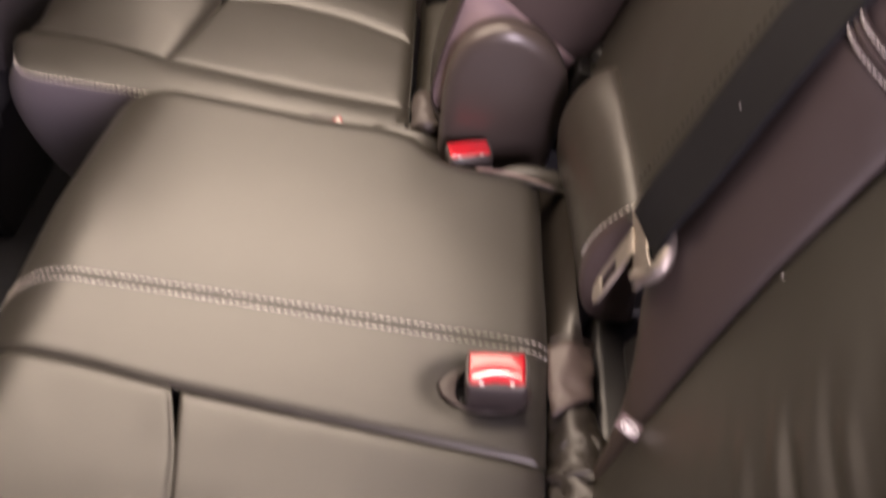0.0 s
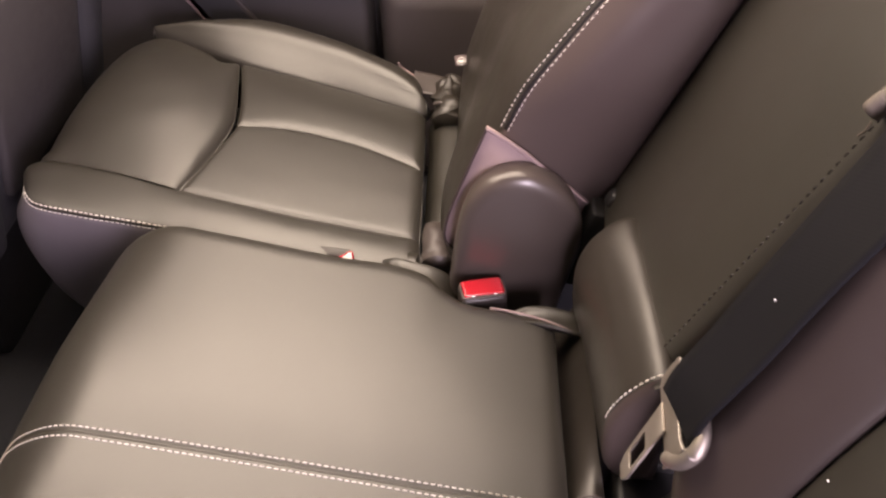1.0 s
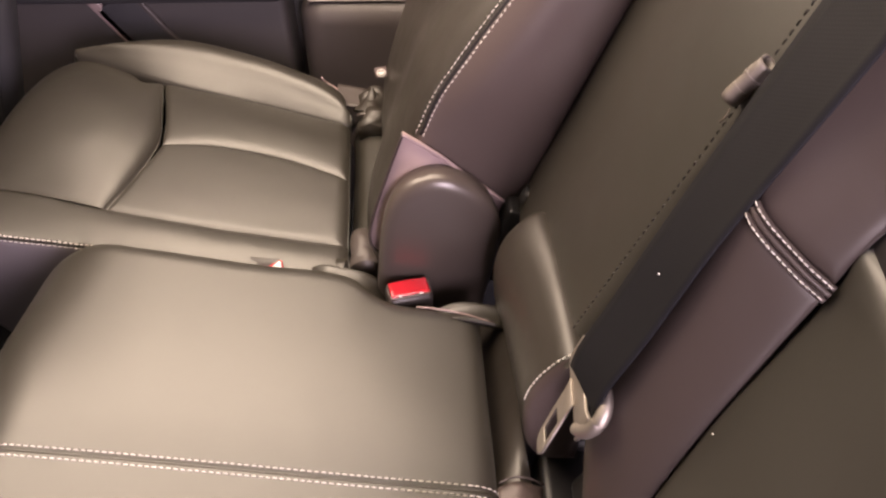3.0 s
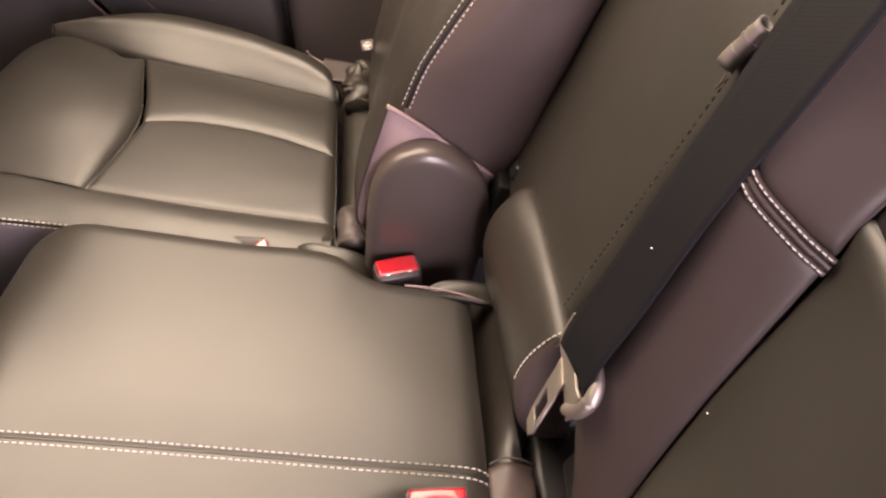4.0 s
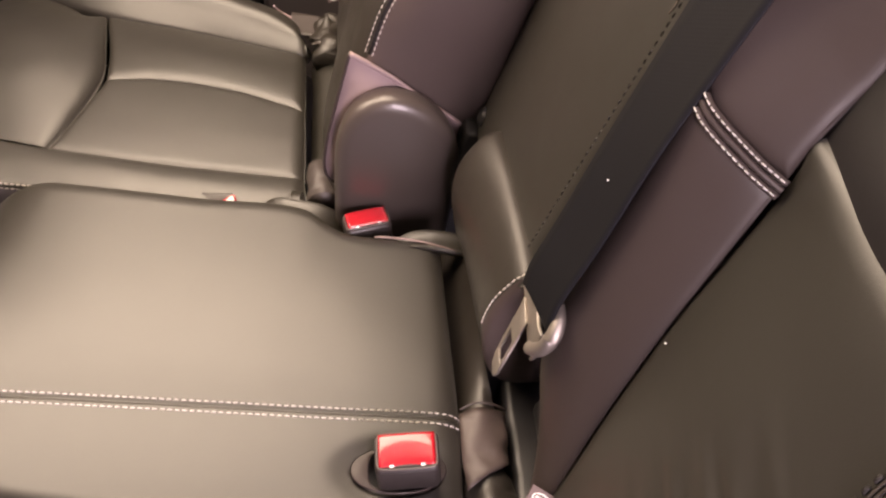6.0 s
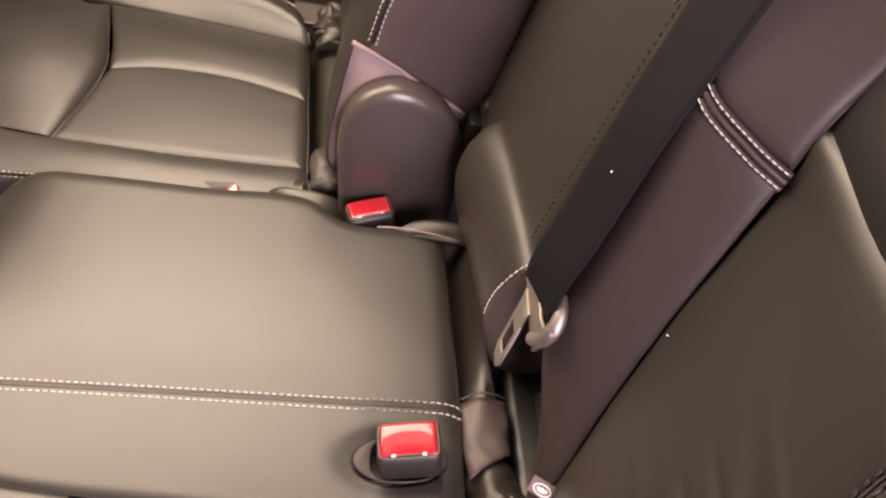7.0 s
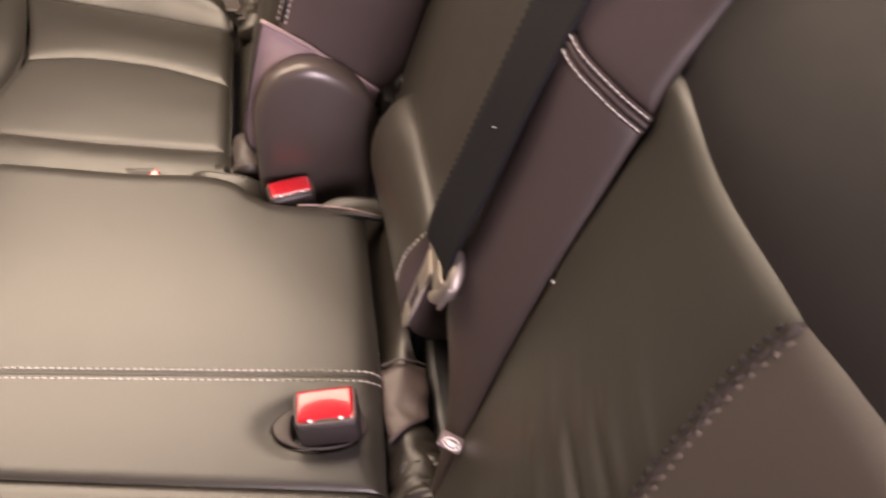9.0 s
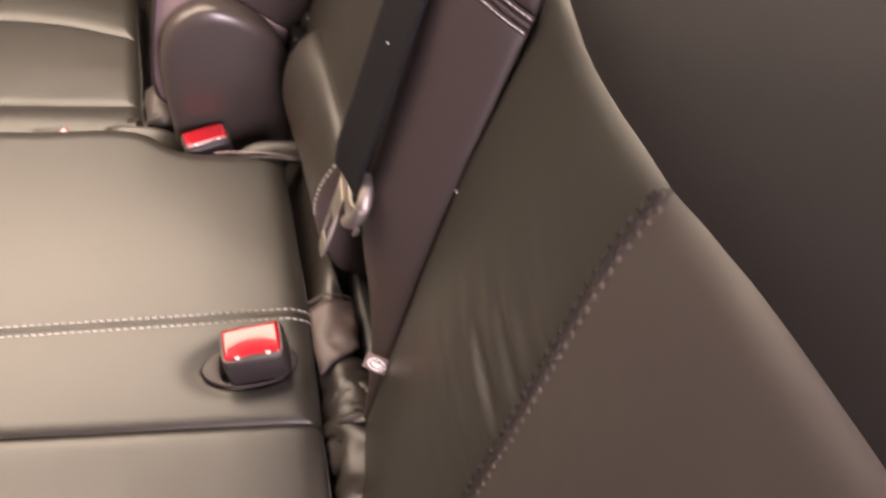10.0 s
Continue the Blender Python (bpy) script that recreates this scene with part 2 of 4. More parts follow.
def stitches(name, parent, mat, line, lift=(0, 0, 1), step=0.0066, length=0.0050, thick=0.0009, label="", start=0.0, end=1.0):
    """A row of separate thread stitches along a line, each a small rounded bead that dips at both ends."""
    p = np.array(line, float)
    run = np.concatenate([[0], np.cumsum(np.linalg.norm(np.diff(p, axis=0), axis=1))])
    at = lambda s: np.array([np.interp(s, run, p[:, k]) for k in range(3)])  # noqa: E731
    up = np.array(lift, float) / np.linalg.norm(lift)
    verts, faces = [], []
    s = run[-1] * start
    while s + length < run[-1] * end:
        a, b = at(s), at(s + length)
        d = unit(b - a)
        side = unit(np.cross(d, up))
        top = np.cross(side, d)
        base = len(verts)
        for f, w, h in ((0.0, 0.45, -0.2), (0.2, 1.0, 0.55), (0.8, 1.0, 0.55), (1.0, 0.45, -0.2)):
            c = a + (b - a) * f
            for k in range(6):
                an = math.pi * k / 3
                verts.append(c + thick * (side * math.cos(an) * w + top * (math.sin(an) * w * 0.9 + h)))
        for r in range(3):
            for k in range(6):
                faces.append((base + r * 6 + k, base + r * 6 + (k + 1) % 6, base + (r + 1) * 6 + (k + 1) % 6, base + (r + 1) * 6 + k))
        faces += [tuple(base + k for k in reversed(range(6))), tuple(base + 18 + k for k in range(6))]
        s += step * random.uniform(0.95, 1.05)
    ob = raw(name, verts, faces, mat, parent, label)
    ob["kind"] = "stuff"
    return ob


def tube(name, parent, mat, points, radius, sides=10, label="", smooth=True, squash=None):
    """A tube along a curve; radius: a number or a function of the part of its length."""
    p = along(points, np.linspace(0, 1, max(8, len(points) * 6))) if smooth else np.array(points, float)
    t = unit(np.gradient(p, axis=0))
    ref = np.array((0.31, 0.21, 0.93)) if squash is None else np.array(squash, float)
    verts, faces = [], []
    for i, (c, d) in enumerate(zip(p, t)):
        r = radius(i / (len(p) - 1)) if callable(radius) else radius
        a = unit(np.cross(d, ref))
        b = np.cross(a, d)
        for k in range(sides):
            an = 2 * math.pi * k / sides
            verts.append(c + r * (a * math.cos(an) + b * math.sin(an)))
    for i in range(len(p) - 1):
        for k in range(sides):
            faces.append((i * sides + k, i * sides + (k + 1) % sides, (i + 1) * sides + (k + 1) % sides, (i + 1) * sides + k))
    faces += [tuple(reversed(range(sides))), tuple(len(verts) - sides + k for k in range(sides))]
    return raw(name, verts, faces, mat, parent, label)


def block(sx, sy, sz, m=Matrix(), bevel=0.004, segments=3, taper=1.0):
    """A bevelled block in a bmesh; taper narrows its top."""
    bm = bmesh.new()
    bmesh.ops.create_cube(bm, size=1)
    for v in bm.verts:
        k = taper if v.co.z > 0 else 1.0
        v.co = Vector((v.co.x * sx * k, v.co.y * sy * k, v.co.z * sz))
    if bevel:
        bmesh.ops.bevel(bm, geom=bm.edges[:], offset=bevel, segments=segments, profile=0.5, affect="EDGES")
    bmesh.ops.transform(bm, matrix=m, verts=bm.verts)
    return bm


def plate(outline, thick, m=Matrix(), bevel=0.0, holes=()):
    """A flat plate of an outline in its own x, y, with thickness and, if given, one hole."""
    bm = bmesh.new()
    loops = [[bm.verts.new((x, y, 0)) for x, y in o] for o in (outline, *holes)]
    for lo in loops:
        for a, b in zip(lo, lo[1:] + lo[:1]):
            bm.edges.new((a, b))
    bmesh.ops.triangle_fill(bm, edges=bm.edges[:], use_beauty=True)
    face = bm.faces[:]
    out = bmesh.ops.extrude_face_region(bm, geom=face)
    bmesh.ops.translate(bm, vec=(0, 0, thick), verts=[v for v in out["geom"] if isinstance(v, bmesh.types.BMVert)])
    if bevel:
        rim = [e for e in bm.edges if len(e.link_faces) == 2 and e.calc_face_angle(0) > 1.0]
        bmesh.ops.bevel(bm, geom=rim, offset=bevel, segments=2, profile=0.5, affect="EDGES")
    bmesh.ops.transform(bm, matrix=m, verts=bm.verts)
    return bm


def oval(cx, cy, rx, ry, n=28, power=2.0):
    pts = []
    for k in range(n):
        a = 2 * math.pi * k / n
        c, s = math.cos(a), math.sin(a)
        pts.append((cx + rx * math.copysign(abs(c) ** (2 / power), c), cy + ry * math.copysign(abs(s) ** (2 / power), s)))
    return pts


def wobble(p, scale, seed=0.0):
    """Smooth noise at each point of an array."""
    flat = p.reshape(-1, 3)
    return np.array([noise.noise(Vector((q[0] * scale + seed, q[1] * scale, q[2] * scale))) for q in flat]).reshape(p.shape[:-1])


# ---- cabin ----
def wall(name, x0, x1, y0, y1, z0, z1, mat, label, category="wall", bevel=0.0):
    bm = block(x1 - x0, y1 - y0, z1 - z0, pose((x0 + x1) / 2, (y0 + y1) / 2, (z0 + z1) / 2), bevel)
    return tagged(part(name, bm, mat, None, smooth=bool(bevel)), label, category, kind="structure")


wall("floor", -1.6, 1.5, -0.62, 1.40, -0.06, 0.0, CARPET, "dark carpeted car floor in deep shade", "floor")
x0, x1, y0, y1 = ROOF
for cx0, cx1, cy0, cy1 in ((-1.6, x0, -0.62, 1.40), (x1, 1.5, -0.62, 1.40), (x0, x1, -0.62, y0), (x0, x1, y1, 1.40)):
    wall("ceiling", cx0, cx1, cy0, cy1, 1.32, 1.37, HEADLINER, "dark cloth headliner round the glass roof", "ceiling")
def ceiling_lamp():
    """A small cabin lamp in the middle of the headliner, seen as a bright spot in the buckles and the steel."""
    lamp = thing("ceiling_lamp", "small lit cabin lamp in the headliner", "lamp", (0.15, 0.39, 1.32), frame_of=Matrix())
    part("housing", plate(oval(0.15, 0.39, 0.050, 0.040, 32, 5), 0.014, pose(0, 0, 1.307), 0.003, [oval(0.15, 0.39, 0.019, 0.024, 32, 5)]), HEADLINER, lamp)
    part("lens", block(0.040, 0.050, 0.006, pose(0.15, 0.39, 1.314), 0.002), LENS, lamp, "glowing warm lamp lens")


ceiling_lamp()
wall("wall_rear", 1.44, 1.5, -0.55, 1.34, 0.0, 1.32, PAINT, "dark trim closing the rear of the cabin")
wall("wall_front", -1.6, -1.54, -0.55, 1.34, 0.0, 1.32, PAINT, "dark trim closing the front of the cabin")
# unseen near walls, sized to limit where the added side light enters
wall("wall_near_sill", -1.54, 1.44, -0.62, -0.55, 0.0, NEAR_OPENING[2], PAINT, "unseen dark lower side of the cabin under the light opening")
wall("wall_near_front", -1.54, NEAR_OPENING[0], -0.62, -0.55, NEAR_OPENING[2], 1.32, PAINT, "unseen dark side wall ahead of the light opening")
wall("wall_near_rear", 0.92, 1.44, -0.62, -0.55, NEAR_OPENING[2], 1.32, PAINT, "unseen dark side wall behind the light opening")
fx0, fx1, fz0, fz1 = FAR_WINDOW
for wx0, wx1, wz0, wz1 in ((-1.54, fx0, 0.84, 1.32), (fx1, 1.44, 0.84, 1.32), (fx0, fx1, 0.84, fz0), (fx0, fx1, fz1, 1.32)):
    wall("wall_far_upper", wx0, wx1, 1.34, 1.40, wz0, wz1, PAINT, "dark upper side of the cabin round the far window")
wall("wall_far_lower", -1.54, 1.44, 1.34, 1.40, 0.0, 0.84, PAINT, "dark lower side of the cabin")


def far_door():
    """The door beyond the bench: lower panel, armrest, slanted pocket and the trim behind the cushion."""
    door = thing("door_1", "closed dark car door with armrest and slanted pocket", "door", (-0.45, 1.28, 0.0), kind="structure", frame_of=Matrix())
    part("door_panel", block(1.06, 0.10, 0.50, pose(-0.668, 1.288, 0.25), 0.012), TRIM, door)
    part("armrest", block(1.045, 0.12, 0.13, pose(-0.6475, 1.252, 0.506), 0.026, 5), SOFT_DARK, door, "soft black padded armrest")
    part("upper_panel", block(1.30, 0.08, 0.28, pose(-0.52, 1.30, 0.705), 0.015), SOFT_DARK, door)
    for x, w, mat, tag in ((-0.428, 0.020, BRIGHT, "thin pale slanted trim bar"), (-0.348, 0.011, TRIM_LIGHT, "thin grey slanted trim bar")):
        part("trim_bar", block(w, 0.012, 0.16, pose(x, 1.237, 0.375, 0, -31, 0), 0.004), mat, door, tag)
    part("pocket", block(0.075, 0.010, 0.15, pose(-0.390, 1.236, 0.372, 0, -31, 0), 0.004), SOFT_DARK, door, "black slanted pocket opening")
    return door


far_door()


def side_trim():
    t = thing("side_trim", "grey plastic side trim beside the far rear seat", "trim", (0.1, 1.26, 0.0), kind="structure", frame_of=Matrix())
    part("panel", block(0.62, 0.10, 0.428, pose(0.190, 1.285, 0.210), 0.044, 8), TRIM_LIGHT, t)
    # thin strip whose pale colour draws the highlight along the panel's top
    part("ledge", block(0.58, 0.040, 0.006, pose(0.190, 1.268, 0.424), 0.003), LEDGE_LIT, t, "thin pale lit ledge")
    return t


side_trim()


def front_seat(y, label):
    """The reclined back of a front seat: a rounded shell with two side bolsters and a flat pocket."""
    lean = 18
    back = pose(-0.595, y, 0.58, 0, lean, 0)
    s = thing("front_seat", label, "seat", (-0.75, y, 0.0), frame_of=Matrix())
    part("backrest", block(0.15, 0.44, 0.70, back, 0.045, 5, 0.90), SOFT_DARK, s)
    for side in (-1, 1):
        part("side_bolster", block(0.05, 0.062, 0.60, back @ pose(0.066, side * 0.186, -0.02), 0.022, 5), SOFT_DARK, s, "soft black rounded bolster")
    part("map_pocket", block(0.016, 0.25, 0.30, back @ pose(0.078, 0, -0.10), 0.007), TRIM, s, "flat dark map pocket")
    part("cushion", block(0.42, 0.44, 0.14, pose(-0.90, y, 0.27), 0.04, 4), SOFT_DARK, s)
    part("seat_base", block(0.34, 0.36, 0.21, pose(-0.88, y, 0.105), 0.01), BLACK, s)


front_seat(0.935, "black reclined front seat back with soft side bolsters")


# ---- far seat cushion ----
def far_cushion():
    c = thing("rear_seat_cushion", "taupe leather rear seat cushion with sewn inset and purple-grey side", "seat", (-0.25, 0.9, -0.2))
    near = [(-0.315, 0.760, 0), (-0.2, 0.743, -0.002), (-0.1, 0.731, -0.002), (0.001, 0.719, 0)]
    rib = [(-0.277, 0.900, 0), (-0.204, 0.904, 0.0), (-0.104, 0.886, 0), (-0.006, 0.849, 0)]
    far = [(-0.310, 1.056, -0.005), (-0.2, 1.037, -0.009), (-0.1, 1.010, -0.009), (-0.013, 0.984, -0.008)]
    groove, low_seam = (0.005, 0.003, 0.015), (0.012, 0.003, 0.02)
    panel("inset_panel", c, OLIVE, [near, [(-0.297, 0.825, 0), (-0.2, 0.825, -0.002), (-0.1, 0.810, -0.002), (-0.002, 0.787, 0)], rib],
          (low_seam, groove, (0.012, 0.006, 0.02), (0.02, 0.012, 0.03)), 0.004)
    panel("inset_panel", c, OLIVE, [rib, [(-0.288, 0.970, 0), (-0.2, 0.966, 0), (-0.1, 0.945, 0), (-0.009, 0.915, 0)], far],
          ((0.022, 0.006, 0.015), (0.008, 0.0015, 0.02), (0.012, 0.006, 0.02), (0.02, 0.012, 0.03)), 0.004)

    def front(y, x_in, x_out, lift, y_in):
        return [(x_out + 0.03, y, -0.20), (x_out - 0.005, y, -0.10), (x_out - 0.003, y, -0.04), (x_out + 0.024, y, 0.002 + lift * 0.7), (x_out + 0.070, y, 0.017 + lift),
                ((x_in + x_out) / 2 + 0.03, (y + y_in) / 2, 0.018 + lift), (x_in - 0.03, y_in, 0.010 + lift * 0.4), (x_in, y_in, 0)]

    panel("front_panel", c, OLIVE, [[(-0.485, 0.80, -0.20), (-0.514, 0.796, -0.10), (-0.512, 0.794, -0.05), (-0.506, 0.788, -0.004), (-0.46, 0.782, 0.003), (-0.41, 0.776, 0.004), (-0.36, 0.768, 0.003), (-0.315, 0.760, 0)], front(0.83, -0.296, -0.520, -0.006, 0.822), front(0.88, -0.284, -0.522, 0.001, 0.874), front(0.93, -0.281, -0.521, 0.003, 0.918),
                                    front(0.99, -0.290, -0.518, 0.0, 0.968), front(1.07, -0.305, -0.508, -0.015, 1.03), front(1.118, -0.311, -0.486, -0.028, 1.054)],
          ((0.012, 0.002, 0.02), (0.014, 0.006, 0.02), None, (0.020, 0.009, 0.02)), 0.0, (70, 60))
    seam = [(-0.512, 0.795, -0.06), (-0.506, 0.788, -0.004), (-0.41, 0.776, 0.004), (-0.315, 0.760, 0), (-0.15, 0.737, -0.002), (0.001, 0.719, 0)]
    edge = [(-0.512, 0.760, -0.06), (-0.509, 0.743, -0.012), (-0.484, 0.713, -0.008), (-0.415, 0.702, -0.005), (-0.321, 0.695, -0.005), (-0.1, 0.671, -0.002), (0.012, 0.651, 0.000)]
    crest = [(-0.516, 0.775, -0.055), (-0.512, 0.764, 0.000), (-0.45, 0.742, 0.002), (-0.36, 0.732, 0.001), (-0.2, 0.714, 0.001), (0.006, 0.687, 0.003)]
    _, pts, _ = panel("side_bolster", c, OLIVE, [seam, crest, edge], (low_seam, (0.009, 0.003, 0.02), TIGHT, (0.02, 0.012, 0.03)), 0.002, (80, 26))
    line = line_on(pts, 1, 0.004)
    stitches("stitching", c, THREAD, line[8:], (0, -0.5, 1), end=0.75, thick=0.0010)
    side = [edge, [(-0.538, 0.775, -0.10), (-0.533, 0.740, -0.06), (-0.492, 0.706, -0.06), (-0.415, 0.694, -0.06), (-0.321, 0.688, -0.06), (-0.1, 0.668, -0.06), (0.012, 0.65, -0.06)],
            [(-0.548, 0.79, -0.15), (-0.541, 0.746, -0.13), (-0.496, 0.708, -0.13), (-0.415, 0.694, -0.13), (-0.32, 0.688, -0.13), (-0.1, 0.668, -0.13), (0.012, 0.65, -0.13)],
            [(-0.526, 0.79, -0.21), (-0.520, 0.752, -0.21), (-0.475, 0.712, -0.21), (-0.40, 0.698, -0.21), (-0.31, 0.690, -0.21), (-0.1, 0.67, -0.21), (0.012, 0.655, -0.21)],
            [(-0.46, 0.79, -0.29), (-0.45, 0.755, -0.28), (-0.42, 0.722, -0.28), (-0.37, 0.705, -0.28), (-0.31, 0.695, -0.28), (-0.1, 0.675, -0.28), (0.012, 0.66, -0.28)]]
    _, pts, _ = panel("side_panel", c, PURPLE, side, ((0.012, 0.004, 0.01), None, None, None), 0.0, (70, 24), (-0.2, -1, 0.1), label="purple-grey vinyl side panel")
    stitches("stitching", c, THREAD, line_on(pts, 0, 0.006)[8:], (0, -1, 0.3), end=0.7, thick=0.0008)
    bseam = [(-0.463, 1.114, 0.0), (-0.388, 1.087, 0.001), (-0.31, 1.058, -0.002), (-0.16, 1.026, -0.009), (-0.013, 0.984, -0.008)]
    top = [(-0.466, 1.121, 0.0), (-0.395, 1.118, 0.020), (-0.29, 1.117, 0.029), (-0.18, 1.089, 0.029), (-0.10, 1.058, 0.025), (-0.055, 1.037, 0.019), (-0.018, 1.013, 0.008)]
    out = [(-0.470, 1.132, -0.035), (-0.38, 1.148, -0.014), (-0.29, 1.151, -0.004), (-0.18, 1.123, -0.004), (-0.10, 1.095, -0.008), (-0.05, 1.074, -0.014), (-0.02, 1.050, -0.022)]
    low = [(-0.445, 1.14, -0.20), (-0.38, 1.158, -0.20), (-0.29, 1.160, -0.20), (-0.18, 1.135, -0.20), (-0.10, 1.11, -0.20), (-0.05, 1.085, -0.20), (-0.02, 1.065, -0.20)]
    panel("side_bolster", c, OLIVE, [[(x - 0.002, y - 0.004, z - 0.018) for x, y, z in bseam], [(x - 0.001, y - 0.002, z - 0.006) for x, y, z in bseam], bseam, [tuple((np.array(a) + np.array(b)) / 2 + (0, 0, 0.003)) for a, b in zip(along(bseam, np.linspace(0, 1, 6)), along(top, np.linspace(0, 1, 6)))], top, out, low],
          (None, None, TIGHT, (0.02, 0.01, 0.03)), 0.0, (70, 44))
    tube("piping", c, CLOTH, [(-0.066, 1.074, 0.016), (-0.062, 1.077, 0.008), (-0.054, 1.077, 0.002), (-0.042, 1.072, -0.001), (-0.028, 1.066, -0.002)], 0.0017, label="thin mauve piping")
    part("base", block(0.42, 0.38, 0.16, pose(-0.22, 0.90, -0.19), 0.02), BLACK, c, "black seat base")
    part("seat_foot", block(0.30, 0.30, 0.20, pose(-0.18, 0.90, -0.27, 0, -6, 0), 0.01), BLACK, c, "black seat foot on the floor")
    return c


far_cushion()


# ---- near and middle cushion ----
def bench_cushion():
    c = thing("bench_cushion", "wide taupe leather bench cushion with double-stitched seam", "seat", (-0.1, 0.3, -0.2))
    double = [(-0.412, 0.398, -0.18), (-0.407, 0.398, -0.09), (-0.383, 0.398, -0.038), (-0.351, 0.397, 0.005), (-0.308, 0.397, 0.033), (-0.255, 0.393, 0.040), (-0.1, 0.383, 0.041),
              (0.05, 0.373, 0.041), (0.127, 0.3685, 0.041), (0.152, 0.3672, 0.0395), (0.171, 0.3655, 0.036)]
    middle = [(-0.412, 0.53, -0.18), (-0.404, 0.53, -0.09), (-0.380, 0.53, -0.036), (-0.350, 0.53, 0.008), (-0.306, 0.53, 0.037), (-0.24, 0.525, 0.0455), (-0.1, 0.52, 0.0470),
              (0.03, 0.51, 0.046), (0.11, 0.50, 0.0435), (0.150, 0.49, 0.041), (0.168, 0.485, 0.037)]
    beyond = [(-0.405, 0.668, -0.18), (-0.392, 0.672, -0.09), (-0.367, 0.674, -0.040), (-0.332, 0.676, 0.009), (-0.290, 0.674, 0.036), (-0.23, 0.664, 0.0435), (-0.1, 0.648, 0.044),
              (-0.03, 0.645, 0.043), (0.012, 0.636, 0.042), (0.038, 0.615, 0.040), (0.062, 0.602, 0.040), (0.10, 0.595, 0.042), (0.140, 0.590, 0.042), (0.164, 0.582, 0.038)]
    _, mid, _ = panel("centre_panel", c, OLIVE, [double, [tuple(q) for q in (np.array(double) * 0.55 + np.array(middle) * 0.45 + (0, 0, 0.002))], middle, beyond],
                      ((0.006, 0.0011, 0.02), (0.026, 0.017, 0.10), None, (0.027, 0.013, 0.05)), 0.0, (110, 70),
                      relief=lambda g, u, v: 0.0004 * wobble(g, 9.0))
    stitches("stitching", c, THREAD, line_on(mid, 0, 0.0052), length=0.0047, thick=0.00074, start=0.12)
    cut = [(-0.412, 0.322, -0.18), (-0.405, 0.322, -0.09), (-0.383, 0.322, -0.036), (-0.35, 0.320, 0.002), (-0.31, 0.315, 0.030), (-0.24, 0.305, 0.037), (-0.166, 0.292, 0.038),
           (-0.016, 0.275, 0.037), (0.107, 0.262, 0.036), (0.150, 0.257, 0.035), (0.170, 0.254, 0.030)]
    hx, hy = 0.1095, 0.3185

    def dish(g, u, v):
        e = np.sqrt(((g[..., 0] - hx) / 0.041) ** 2 + ((g[..., 1] - hy) / 0.0225) ** 2)
        return np.where(e < 1, -0.030 * np.clip((1 - e) / 0.12, 0, 1), 0.0) - 0.003 * np.exp(-np.clip(e - 1, 0, 9) ** 2 / 0.15) + 0.0004 * wobble(g, 11.0, 3.0)

    _, pts, _ = panel("buckle_panel", c, OLIVE, [cut, double], ((0.011, 0.0034, 0.03), (0.006, 0.0011, 0.02), None, (0.027, 0.013, 0.05)), 0.0, (230, 70), relief=dish)
    stitches("stitching", c, THREAD, line_on(pts, 1, 0.0052), length=0.0047, thick=0.00074, start=0.12)
    bm = plate(oval(hx, hy + 0.0015, 0.0425, 0.0222, 40), 0.004, pose(0, 0, 0.0335), 0.0012, [oval(hx + 0.003, hy + 0.001, 0.0300, 0.0192, 40, 3.2)])
    part("opening_rim", bm, MAUVE, c, "mauve bound rim of the buckle opening")
    split = [(-0.158, 0.291, 0.036), (-0.148, 0.24, 0.035), (-0.139, 0.197, 0.035), (-0.12, 0.08, 0.034), (-0.11, -0.15, 0.03)]
    fore = [[(-0.412, y, -0.18), (-0.405, y, -0.09), (-0.383, y, -0.036), (-0.35, y, 0.002), (-0.31, y, 0.030), (-0.24, y - 0.01, 0.036), (x - 0.03, y - 0.02, 0.036), (x, y2, z)]
            for y, (x, y2, z) in zip((0.322, 0.265, 0.215, 0.09, -0.15), split)]
    fore[0] = cut[:7]
    panel("front_panel", c, OLIVE, fore[::-1], (None, (0.011, 0.0034, 0.03), None, (0.009, 0.0034, 0.03)), 0.0, (60, 40))
    inset = [[(x, y2, z), (0.0, y2 - 0.018, 0.034), (0.10, y2 - 0.03, 0.033), (0.168, y2 - 0.036, 0.028)] for x, y2, z in split]
    inset[0] = [(-0.158, 0.291, 0.036), (-0.016, 0.275, 0.036), (0.107, 0.262, 0.035), (0.150, 0.257, 0.034), (0.170, 0.254, 0.029)]
    panel("inset_panel", c, OLIVE, inset[::-1], (None, (0.011, 0.0034, 0.03), (0.009, 0.0034, 0.03), (0.027, 0.013, 0.05)), 0.0, (60, 40))
    part("base", block(0.42, 0.62, 0.16, pose(-0.15, 0.27, -0.17), 0.02), BLACK, c, "black seat base")
    part("seat_foot", block(0.30, 0.50, 0.20, pose(-0.12, 0.27, -0.265, 0, -6, 0), 0.01), BLACK, c, "black seat foot on the floor")
    return c


bench_cushion()


